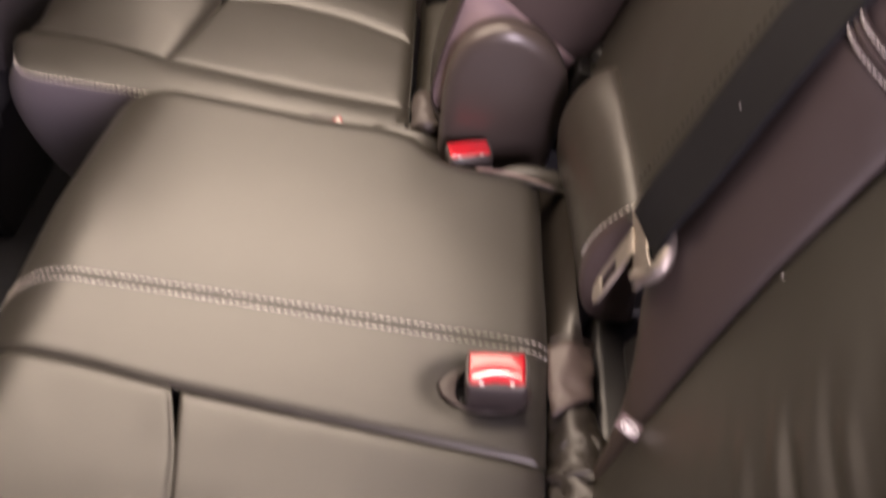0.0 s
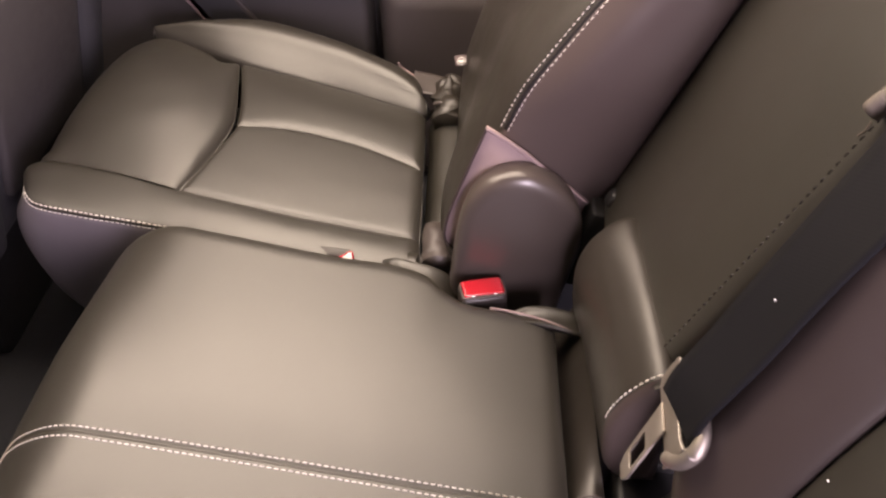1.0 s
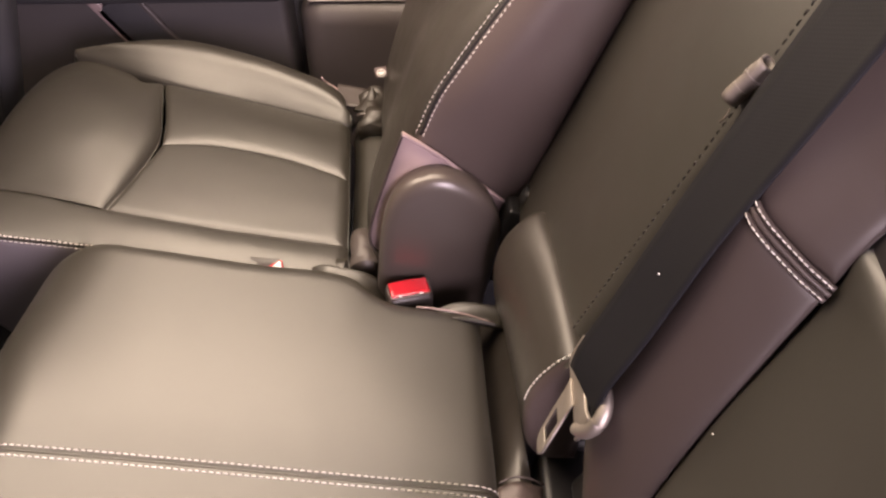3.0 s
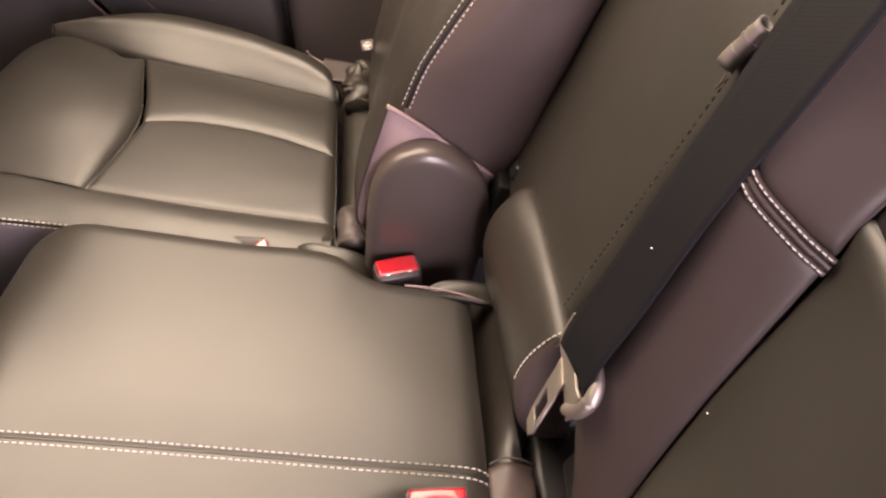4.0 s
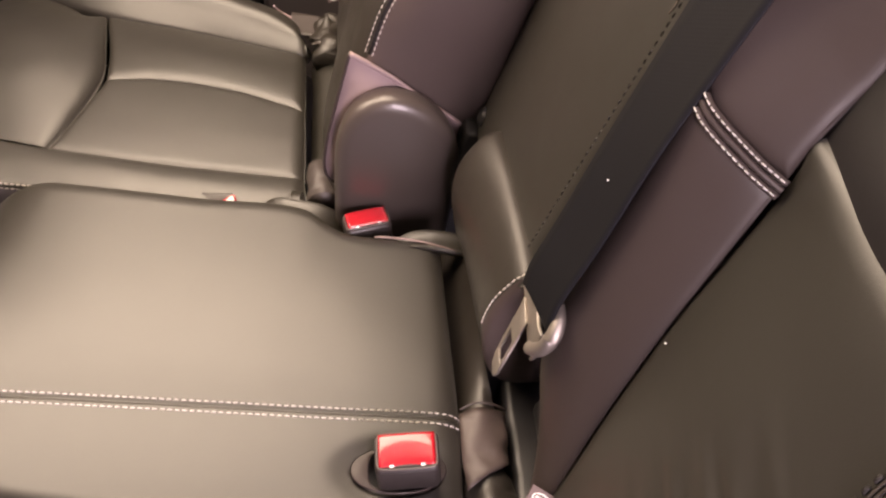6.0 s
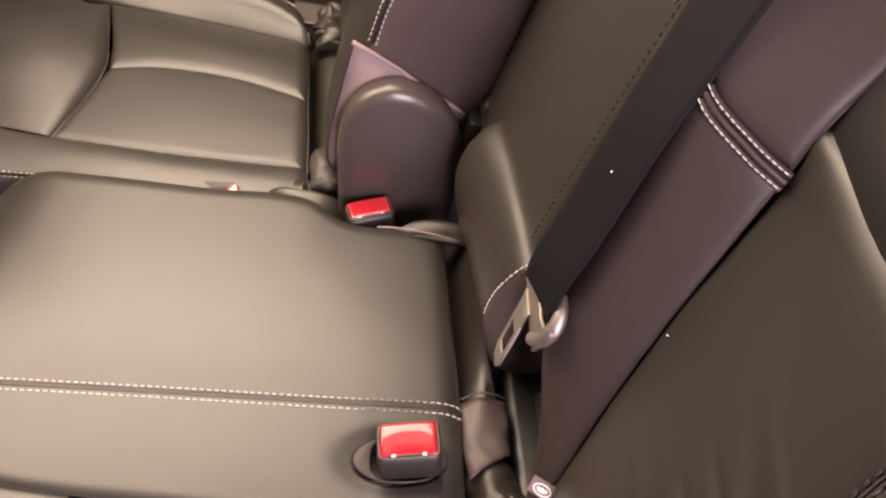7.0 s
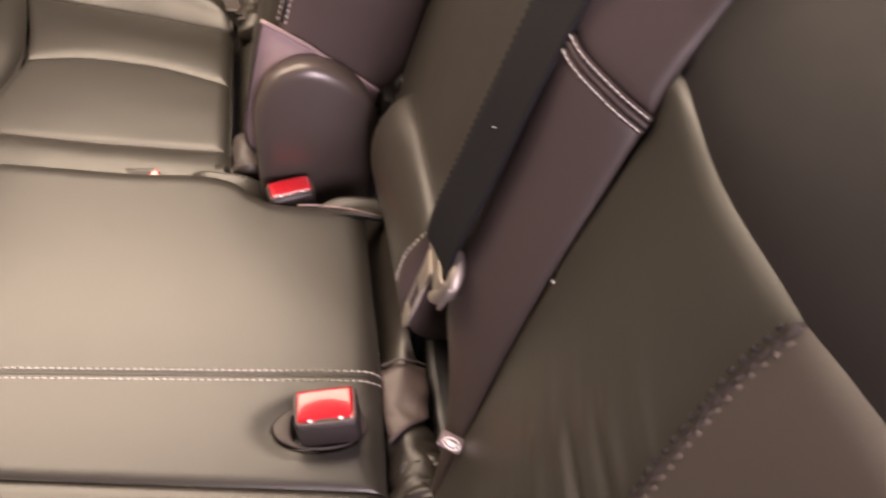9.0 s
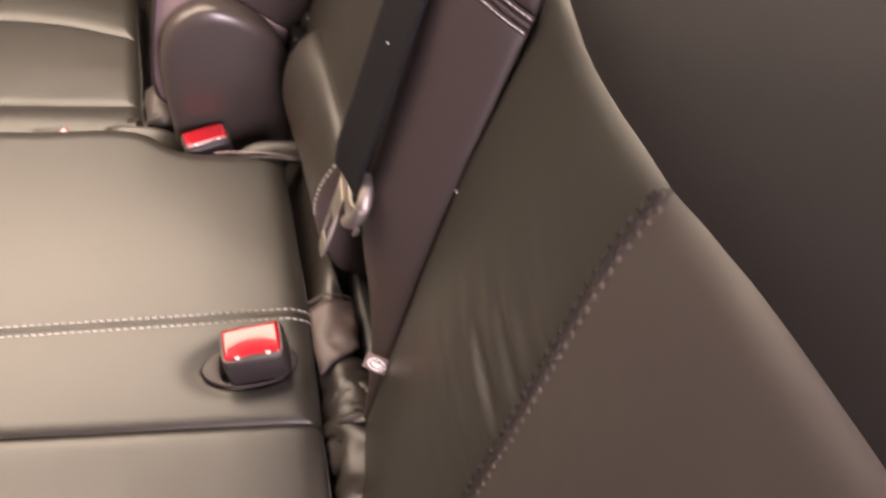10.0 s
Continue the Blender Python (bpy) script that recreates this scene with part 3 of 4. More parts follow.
# ---- far backrest ----
def far_backrest():
    b = thing("seat_squab", "taupe leather rear backrest with mauve stitched side", "seat", (0.14, 0.88, -0.05))
    edge = [(0.045, 0.690, -0.05), (0.042, 0.690, 0.05), (0.056, 0.690, 0.13), (0.076, 0.690, 0.208), (0.090, 0.690, 0.258), (0.112, 0.690, 0.305), (0.147, 0.690, 0.375), (0.205, 0.692, 0.49), (0.262, 0.694, 0.62)]

    def moved(dy, dx, k=0.0):
        return [(x + dx + k * max(z, 0), y + dy, z) for x, y, z in edge]

    front = [edge, moved(0.030, -0.012), moved(0.085, -0.018), moved(0.18, -0.004, -0.02), moved(0.29, -0.007, -0.02), moved(0.36, 0.0, -0.02), moved(0.41, 0.05)]
    _, pts, _ = panel("front_panel", b, BROWN, front, ((0.007, 0.005, 0.015), None, None, None), 0.0, (60, 50), (-1, 0, 0.3))
    stitches("stitching", b, THREAD, line_on(pts, 0, 0.0078), (-1, -0.4, 0.3), start=0.365, length=0.0043, thick=0.00058)
    rear = [(0.185, 0.690, -0.05), (0.188, 0.690, 0.05), (0.198, 0.690, 0.12), (0.219, 0.690, 0.175), (0.232, 0.690, 0.238), (0.241, 0.690, 0.28), (0.251, 0.690, 0.325), (0.275, 0.690, 0.42), (0.343, 0.692, 0.62)]

    def bulge(k):
        """The side's cushioning, drawn in towards its foot."""
        rise = [min(max((p[2] - 0.185) / 0.13, 0.0), 1.0) for p in edge]
        return [tuple(np.array(p) * (1 - k) + np.array(q) * k - (0, 0.002 + 0.015 * f * f * (3 - 2 * f), 0)) for p, q, f in zip(edge, rear, rise)]

    # the side's stronger light is carried by the lighter mauve copy
    _, pts, _ = panel("side_panel", b, MAUVE_LIT, [edge, bulge(0.22), bulge(0.5), bulge(0.82), rear], ((0.007, 0.005, 0.015), (0.008, 0.003, 0.05), None, None), 0.002, (60, 36), (0, -1, 0), label="mauve leather side panel")
    stitches("stitching", b, THREAD, line_on(pts, 0, 0.0078), (-0.4, -1, 0.2), start=0.365, length=0.0043, thick=0.00058)
    tube("seam", b, VINYL, [(x + 0.0022, y + 0.0012, z) for x, y, z in edge[3:]], 0.0023, 8, "dark sewn seam between two stitch rows")
    top = [(x, y + dy, z) for (x, y, z), dy in zip((edge[-1], rear[-1]), (0, 0))]
    panel("top_panel", b, MAUVE, [[top[0], (0.30, 0.69, 0.64), top[1]], [(0.262, 1.10, 0.62), (0.30, 1.10, 0.64), (0.330, 1.10, 0.62)]], (None, None, None, None), 0.0, (10, 10))
    part("back_shell", block(0.05, 0.38, 0.66, pose(0.255, 0.885, 0.29, 0, 13, 0), 0.015), BLACK, b, "black backrest shell")
    return b


far_backrest()


def base_flap():
    """The loose cloth flap at the foot of the far backrest."""
    f = thing("seat_flap", "loose mauve cloth flap with a folded hem", "cover", (0.08, 0.683, 0.04))
    outline = [(0.058, 0.216), (0.080, 0.203), (0.105, 0.187), (0.130, 0.167), (0.158, 0.147), (0.180, 0.130), (0.178, 0.112), (0.160, 0.095), (0.12, 0.03), (0.08, 0.0),
               (0.044, 0.033), (0.036, 0.038), (0.030, 0.050), (0.029, 0.070), (0.033, 0.10), (0.040, 0.135), (0.048, 0.172)]
    bm = plate(outline, 0.003, Matrix())
    for v in bm.verts:
        x, y, z = v.co
        v.co = (x, 0.684 - z - 0.010 * math.sin(18 * x) * (0.25 - y), y)
    part("sheet", bm, CLOTH, f)
    tube("hem", f, CLOTH, [(x, 0.678, z) for x, z in outline[:6]], 0.0024, 8)
    tube("hem", f, MAUVE, [(x, 0.679, z) for x, z in outline[10:] + outline[:1]], 0.0018, 8)
    return f


base_flap()


def hinge_cover():
    """The domed plastic cover over the backrest hinge, with a rolled rim."""
    h = thing("hinge_cover", "domed brown plastic hinge cover beside the backrest", "cover", (0.11, 0.65, -0.03))
    ring = along([(0.045, 0, -0.09), (0.043, 0, 0.02), (0.043, 0, 0.10), (0.047, 0, 0.145), (0.060, 0, 0.178), (0.082, 0, 0.197), (0.107, 0, 0.202), (0.137, 0, 0.190), (0.160, 0, 0.167), (0.174, 0, 0.135),
                  (0.178, 0, 0.09), (0.174, 0, 0.0), (0.172, 0, -0.09)], np.linspace(0, 1, 70))
    ring = ring * (1.04, 1, 0.985) + (-0.0035, 0, -0.0165)
    centre = np.array((0.108, 0, 0.06))
    verts, faces, layers = [], [], []
    for y, inset in ((0.684, 0.0075), (0.676, 0.0034), (0.668, 0.0012), (0.660, 0.0003), (0.655, 0.0008), (0.6514, 0.0026), (0.6486, 0.0056), (0.6466, 0.0096), (0.6454, 0.0145), (0.6449, 0.0210), (0.6447, 0.042)):
        out = unit(ring - centre)
        out[:, 1] = 0
        q = ring - out * inset
        q[:, 1] = y
        layers.append(range(len(verts), len(verts) + len(q)))
        verts += list(q)
    for a, b in zip(layers, layers[1:]):
        faces += [(a[i], a[i + 1], b[i + 1], b[i]) for i in range(len(a) - 1)]
    mid = len(verts)
    verts.append((0.108, 0.6446, 0.03))
    last = layers[-1]
    faces += [(last[i], last[i + 1], mid) for i in range(len(last) - 1)] + [(last[-1], last[0], mid)]
    raw("shell", verts, faces, PLASTIC, h)
    part("knob", block(0.018, 0.020, 0.022, pose(0.206, 0.672, 0.146, 0, 20, 0), 0.007, 4), BLACK, h, "small black plastic knob")
    part("hinge_arm", block(0.030, 0.03, 0.12, pose(0.19, 0.676, 0.07, 0, 10, 0), 0.004), BLACK, h, "black metal hinge arm")
    part("foot", block(0.12, 0.04, 0.22, pose(0.11, 0.668, -0.14), 0.004), BLACK, h)
    return h


hinge_cover()


# ---- middle backrest ----
def face_x(z):
    return 0.209 + 0.228 * (z - 0.18)


def middle_backrest():
    m = thing("middle_squab", "taupe leather middle backrest with a rolled lower edge", "seat", (0.25, 0.55, 0.03))
    cols = []
    for y, dx in ((0.428, 0.014), (0.440, 0.003), (0.50, -0.002), (0.58, -0.003), (0.66, 0.0), (0.70, 0.006)):
        cols.append([(face_x(z) + dx, y, z) for z in (0.13, 0.185, 0.25, 0.34, 0.44, 0.54, 0.64)])
    panel("face", m, OLIVE, cols, (None, None, None, None), 0.0, (50, 40), (-1, 0, 0.2))
    panel("top_edge", m, OLIVE, [[(face_x(0.64), y, 0.64) for y in (0.43, 0.56, 0.70)], [(0.335, y, 0.665) for y in (0.43, 0.56, 0.70)], [(0.40, y, 0.64) for y in (0.43, 0.56, 0.70)]], (None,) * 4, 0, (12, 12))
    stitches("stitching", m, DARK_THREAD, [(face_x(z) - 0.0015, 0.4425 + 0.008 * (z - 0.3), z) for z in np.linspace(0.2, 0.62, 40)], (-1, 0, 0.2), step=0.0070, length=0.0044, thick=0.0009, label="row of dark stitch holes")

    def roll(y, k):
        pts = [(0.224, 0.188), (0.218, 0.196), (0.210, 0.198), (0.2035, 0.194), (0.1955, 0.182), (0.1855, 0.160), (0.1805, 0.130), (0.184, 0.095), (0.192, 0.064), (0.205, 0.040), (0.225, 0.028), (0.25, 0.03)]
        return [(x + k[0] * min(max((0.222 - x) / 0.03, 0.0), 1.0), y, z + k[1] * (1 - 0.38 * min(max((z - 0.12) / 0.07, 0.0), 1.0))) for x, z in pts]

    _, pts, _ = panel("roll", m, BROWN, [roll(0.408, (0, 0)), roll(0.45, (-0.002, -0.002)), roll(0.53, (-0.007, -0.007)), roll(0.582, (-0.013, -0.012)), roll(0.603, (-0.012, -0.016)), roll(0.614, (-0.004, -0.024))],
                      ((0.012, 0.005, 0.01), (0.02, 0.012, 0.04), None, None), 0.0, (60, 50), (-1, 0, 0.3), label="rolled brown leather lower edge")
    stitches("stitching", m, THREAD, line_on(pts, 0, 0.0095)[6:27], (-0.7, -0.5, 0.6), step=0.0062, length=0.0046, thick=0.00075)
    cap = [(x, z) for x, _, z in along([(a, 0, b) for a, _, b in roll(0, (0, 0))], np.linspace(0, 1, 24))]
    bm = bmesh.new()
    centre = np.mean(cap, 0)
    rings = []
    for k, y in ((1.0, 0.4125), (0.93, 0.4085), (0.75, 0.405), (0.4, 0.403)):
        rings.append([bm.verts.new((centre[0] + (x - centre[0]) * k, y, centre[1] + (z - centre[1]) * k)) for x, z in cap])
    for a, b in zip(rings, rings[1:]):
        for i in range(len(a)):
            j = (i + 1) % len(a)
            bm.faces.new((a[i], a[j], b[j], b[i]))
    bm.faces.new(rings[-1])
    # lighter mauve copy, so the cap looks lit from the near side
    part("end_cap", bm, MAUVE_LIT, m, "mauve leather end panel")
    part("core", block(0.05, 0.25, 0.58, pose(0.30, 0.56, 0.34, 0, 13, 0), 0.01), BLACK, m, "black backrest shell")
    part("foot", block(0.09, 0.23, 0.30, pose(0.245, 0.54, -0.115), 0.01), BLACK, m, "black backrest foot")
    return m


middle_backrest()


# ---- near backrest ----
def back_x(z):
    return 0.22 + 0.322 * (z - 0.123)


def near_backrest():
    b = thing("bolstered_squab", "taupe leather near backrest with mauve bolsters and piped seam", "seat", (0.3, 0.2, 0.0))
    right = [(0.192, 0.240, 0.0), (0.205, 0.247, 0.06), (0.222, 0.263, 0.13), (0.244, 0.284, 0.20), (0.267, 0.303, 0.274), (0.289, 0.317, 0.341), (0.305, 0.326, 0.392)]
    ridge = [(0.198, 0.248, 0.0), (0.205, 0.259, 0.06), (0.215, 0.281, 0.13), (0.227, 0.303, 0.20), (0.249, 0.319, 0.275), (0.272, 0.331, 0.343), (0.287, 0.341, 0.400)]
    crest = [(0.212, 0.258, 0.0), (0.214, 0.273, 0.06), (0.214, 0.303, 0.13), (0.212, 0.334, 0.20), (0.230, 0.347, 0.278), (0.250, 0.358, 0.350), (0.264, 0.368, 0.414)]
    under = [(0.228, 0.266, 0.0), (0.228, 0.286, 0.06), (0.224, 0.325, 0.13), (0.215, 0.362, 0.20), (0.234, 0.377, 0.285), (0.253, 0.385, 0.360), (0.267, 0.391, 0.426)]
    left = [(0.250, 0.276, 0.0), (0.248, 0.300, 0.06), (0.242, 0.345, 0.13), (0.232, 0.392, 0.20), (0.258, 0.410, 0.29), (0.275, 0.418, 0.365), (0.288, 0.424, 0.434)]
    panel("lower_bolster", b, MAUVE, [right, ridge, crest, under, left], ((0.008, 0.003, 0.03), None, None, (0.016, 0.007, 0.02)), 0.0, (60, 50), (-1, 0, 0.3), label="mauve leather side bolster")

    def lifted(q, dz, dx, dy):
        return (q[0] + dx, q[1] + dy, q[2] + dz)

    tops = [r[-1] for r in (right, ridge, crest, under, left)]
    spread = (0.25, 0.6, 0.9, 1.0, 1.0)
    upper = [[tops[i], lifted(tops[i], 0.035, 0.008, 0.013 * spread[i]), lifted(tops[i], 0.07, 0.022, 0.026 * spread[i]), lifted(tops[i], 0.14, 0.046, 0.050 * spread[i]), lifted(tops[i], 0.24, 0.080, 0.080 * spread[i])] for i in range(5)]
    panel("upper_bolster", b, MAUVE, upper, ((0.010, 0.005, 0.03), None, (0.014, 0.008, 0.02), None), 0.0, (50, 50), (-1, 0, 0.3), label="mauve leather upper bolster")
    seam = np.array([lifted(q, -0.001, -0.001, -0.003) for q in tops])
    away = np.array((-0.95, -0.1, 0.31)) * 0.0005
    for k, dz in enumerate((-0.0046, 0.0, 0.0046)):
        line = [tuple(q + away * 2 + np.array((0.004, 0.002, 0.012)) * dz / 0.0124) for q in along(seam, np.linspace(0, 0.52, 14))]
        tube("piping", b, MAUVE, line, 0.0021, 8, "mauve piping along the seam")
        if k != 1:
            stitches("stitching", b, THREAD, [tuple(np.array(q) + (-0.0022, -0.0006, 0.0014)) for q in line], (-1, -0.2, 0.4), step=0.0046, length=0.0034, thick=0.00052)
    top = 0.429
    outer = [(back_x(z), y, z) for y, z in ((0.063, 0.0), (0.087, 0.08), (0.110, 0.17), (0.132, 0.26), (0.146, 0.31), (0.159, 0.36), (0.164, 0.385), (0.167, top + 0.002))]
    inner = [lifted(q, 0, 0.003, 0.0) for q in right] + [(0.308, 0.328, top - 0.006)]
    inner = [(x, y + 0.003, z) for x, y, z in inner]

    def creases(g, u, v):
        fall = np.exp(-((g[..., 2] - 0.258) / 0.052) ** 2) * np.exp(-((g[..., 1] - 0.168) / 0.042) ** 2)
        lean = g[..., 2] - 0.25 * g[..., 1]
        return fall * (0.0020 * np.sin(lean * 250 + 1.3 + 0.9 * np.sin(g[..., 1] * 45)) + 0.0008 * np.sin(lean * 430 + 14 * g[..., 1])) + 0.0010 * wobble(g, 14.0, 5.0)

    _, pts, _ = panel("inset_panel", b, OLIVE, [inner, [tuple((np.array(p) + np.array(q)) / 2 - (0.006 * (1 - k**2), 0, 0)) for k, p, q in zip(np.linspace(0, 1, 8), along(inner, np.linspace(0, 1, 8)), along(outer, np.linspace(0, 1, 8)))], outer],
                      ((0.008, 0.003, 0.022), (0.005, 0.0008, 0.01), None, (0.024, 0.010, 0.02)), 0.003, (150, 90), (-1, 0, 0.3), relief=creases)
    stitches("stitching", b, DARK_THREAD, line_on(pts, 1, 0.0045), (-1, 0, 0.3), start=0.3, end=0.968, step=0.0084, length=0.0060, thick=0.0013, label="dark heavy stitching")
    edge = [(back_x(z), y, z) for y, z in ((-0.15, 0.0), (-0.145, 0.1), (-0.135, 0.2), (-0.126, 0.3), (-0.12, top + 0.026))]
    half = [tuple((np.array(p) + np.array(q)) / 2 - (0.008 * (1 - k**2), 0, 0)) for k, p, q in zip(np.linspace(0, 1, 8), along(outer, np.linspace(0, 1, 8)), along(edge, np.linspace(0, 1, 8)))]
    _, pts, _ = panel("outer_bolster", b, UMBER, [outer, half, edge], ((0.005, 0.0008, 0.01), None, None, (0.024, 0.010, 0.02)), 0.0, (60, 40), (-1, 0, 0.3), label="umber leather outer bolster")
    stitches("stitching", b, TAN_THREAD, line_on(pts, 0, 0.0045), (-1, 0, 0.3), start=0.3, end=0.968, step=0.0084, length=0.0044, thick=0.0011, label="tan heavy stitching")
    for k in (0.0012, -0.0012):
        tube("seam_ridge", b, UMBER, [(x - 0.0006, y + k, z) for x, y, z in along(outer, np.linspace(0.3, 0.972, 30))], 0.0010, 6, "raised ridge of the sewn seam")
    head = [[(back_x(z) + dx + (0.010 if y < 0.2 else 0.0), y, z) for z, dx in ((0.36, 0.026), (0.40, 0.010), (0.43, 0.004), (0.47, 0.005), (0.54, 0.010), (0.63, 0.02))] for y in (0.41, 0.25, 0.10, -0.05, -0.14)]
    head[0] = [(x + 0.004, y + 0.10 * (z - 0.41), z) for x, y, z in head[0]]
    panel("upper_panel", b, VINYL, head, (None,) * 4, 0.012, (40, 40), (-1, 0, 0.3), label="plain black vinyl upper panel")
    part("shell", block(0.05, 0.50, 0.62, pose(0.352, 0.13, 0.33, 0, 18, 0), 0.01), BLACK, b, "black backrest shell")
    part("foot", block(0.10, 0.58, 0.22, pose(0.265, 0.16, -0.09), 0.01), BLACK, b, "black backrest foot")
    return b


near_backrest()


# ---- belt, tongue and buckles ----
def strap(name, parent, mat, left, right, thick=0.0013, n=60, label="", sag=0.0):
    """A flat strap between two edge curves, with hemmed edges; UV in metres along and across."""
    t = np.linspace(0, 1, n)
    a, b = along(left, t), along(right, t)
    cols = np.linspace(0, 1, 9)
    g = a[:, None] * (1 - cols[None, :, None]) + b[:, None] * cols[None, :, None]
    nrm = unit(np.cross(np.gradient(g, axis=0), np.gradient(g, axis=1)))
    hem = np.where((cols < 0.07) | (cols > 0.93), 1.5, 1.0)[None, :, None]
    bow = (sag * (1 - (2 * cols - 1) ** 2))[None, :, None]
    up, lo = g + nrm * (thick * hem / 2 + bow), g - nrm * (thick * hem / 2 - bow)
    k = len(cols)
    verts = list(up.reshape(-1, 3)) + list(lo.reshape(-1, 3))
    m = n * k
    faces = []
    for i in range(n - 1):
        for j in range(k - 1):
            q = (i * k + j, i * k + j + 1, (i + 1) * k + j + 1, (i + 1) * k + j)
            faces += [q, tuple(m + v for v in reversed(q))]
        faces += [(i * k, (i + 1) * k, m + (i + 1) * k, m + i * k), (i * k + k - 1, m + i * k + k - 1, m + (i + 1) * k + k - 1, (i + 1) * k + k - 1)]
    ob = raw(name, verts, faces, mat, parent, label)
    length = float(np.linalg.norm(np.diff(g[:, 4], axis=0), axis=1).sum())
    wide = float(np.linalg.norm(b - a, axis=1).mean())
    layer = ob.data.uv_layers.new(name="UVMap")
    for lo_ in ob.data.loops:
        v = lo_.vertex_index % m
        layer.data[lo_.index].uv = (v % k / (k - 1) * wide, v // k / (n - 1) * length)
    return ob


BELT_L = [(0.1955, 0.384, 0.226), (0.199, 0.389, 0.247), (0.213, 0.397, 0.290), (0.231, 0.408, 0.351), (0.258, 0.423, 0.438), (0.286, 0.436, 0.530), (0.330, 0.452, 0.66), (0.395, 0.47, 0.72)]
BELT_R = [(0.2060, 0.336, 0.229), (0.2105, 0.341, 0.258), (0.227, 0.350, 0.308), (0.246, 0.362, 0.375), (0.264, 0.370, 0.431), (0.289, 0.378, 0.512), (0.335, 0.396, 0.655), (0.40, 0.415, 0.715)]


def seat_belt():
    s = thing("seat_belt", "dark woven seat belt drawn down across the backrest", "seat belt", (0.2, 0.36, 0.03))
    strap("webbing", s, WEB, BELT_L, BELT_R, sag=0.001)
    strap("lap_webbing", s, WEB, [(0.203, 0.378, 0.215), (0.238, 0.366, 0.15), (0.252, 0.352, 0.08), (0.254, 0.345, 0.0)],
          [(0.212, 0.334, 0.222), (0.245, 0.334, 0.15), (0.258, 0.326, 0.08), (0.262, 0.312, 0.0)])
    return s


seat_belt()


def belt_tongue():
    """The steel tongue hanging on the belt: a slotted blade, a cross bar and a rounded guide that holds the webbing."""
    t = thing("belt_tongue", "steel seat belt tongue hanging on the webbing", "buckle", (0.2, 0.36, 0.2))
    centre = Vector((0.1995, 0.370, 0.2055))
    wide = Vector((0.005, 0.075, 0.003)).normalized()

    def frame_on(down):
        m = Matrix((wide, down.normalized(), wide.cross(down).normalized())).transposed().to_4x4()
        m.translation = centre
        return m

    blade = [(-0.0125, -0.003), (0.0125, -0.003), (0.0115, 0.006), (0.0112, 0.030), (0.0105, 0.048), (0.006, 0.055), (-0.006, 0.055), (-0.0105, 0.048), (-0.0112, 0.030), (-0.0115, 0.006)]
    part("blade", plate(blade, 0.0026, frame_on(Vector((-0.0175, -0.019, -0.041))), 0.0006, [[(-0.0068, 0.021), (0.0068, 0.021), (0.0068, 0.042), (-0.0068, 0.042)]]), STEEL, t)
    bar = [(-0.037, 0.0), (-0.030, -0.002), (0.030, -0.002), (0.036, 0.002), (0.037, 0.014), (0.036, 0.031), (0.032, 0.033), (0.026, 0.024), (-0.026, 0.022), (-0.036, 0.026), (-0.038, 0.020)]
    part("head", plate(bar, 0.0030, frame_on(Vector((0.004, 0.0, 0.030))), 0.0008), STEEL, t, "steel cross bar of the tongue")
    tube("guide", t, STEEL, [(0.1980, 0.340, 0.2045), (0.2010, 0.3335, 0.2120), (0.2050, 0.3305, 0.2215), (0.2092, 0.3315, 0.2325), (0.2125, 0.339, 0.2405), (0.2140, 0.350, 0.2450)],
         lambda k: 0.0050 + 0.0016 * math.sin(3.0 * k) - 0.0015 * k * k, 14, "rounded steel end of the belt guide")
    part("rivet", block(0.005, 0.003, 0.010, pose(0.2065, 0.345, 0.184, 12, 10, 20), 0.001), STEEL, t)
    return t


belt_tongue()


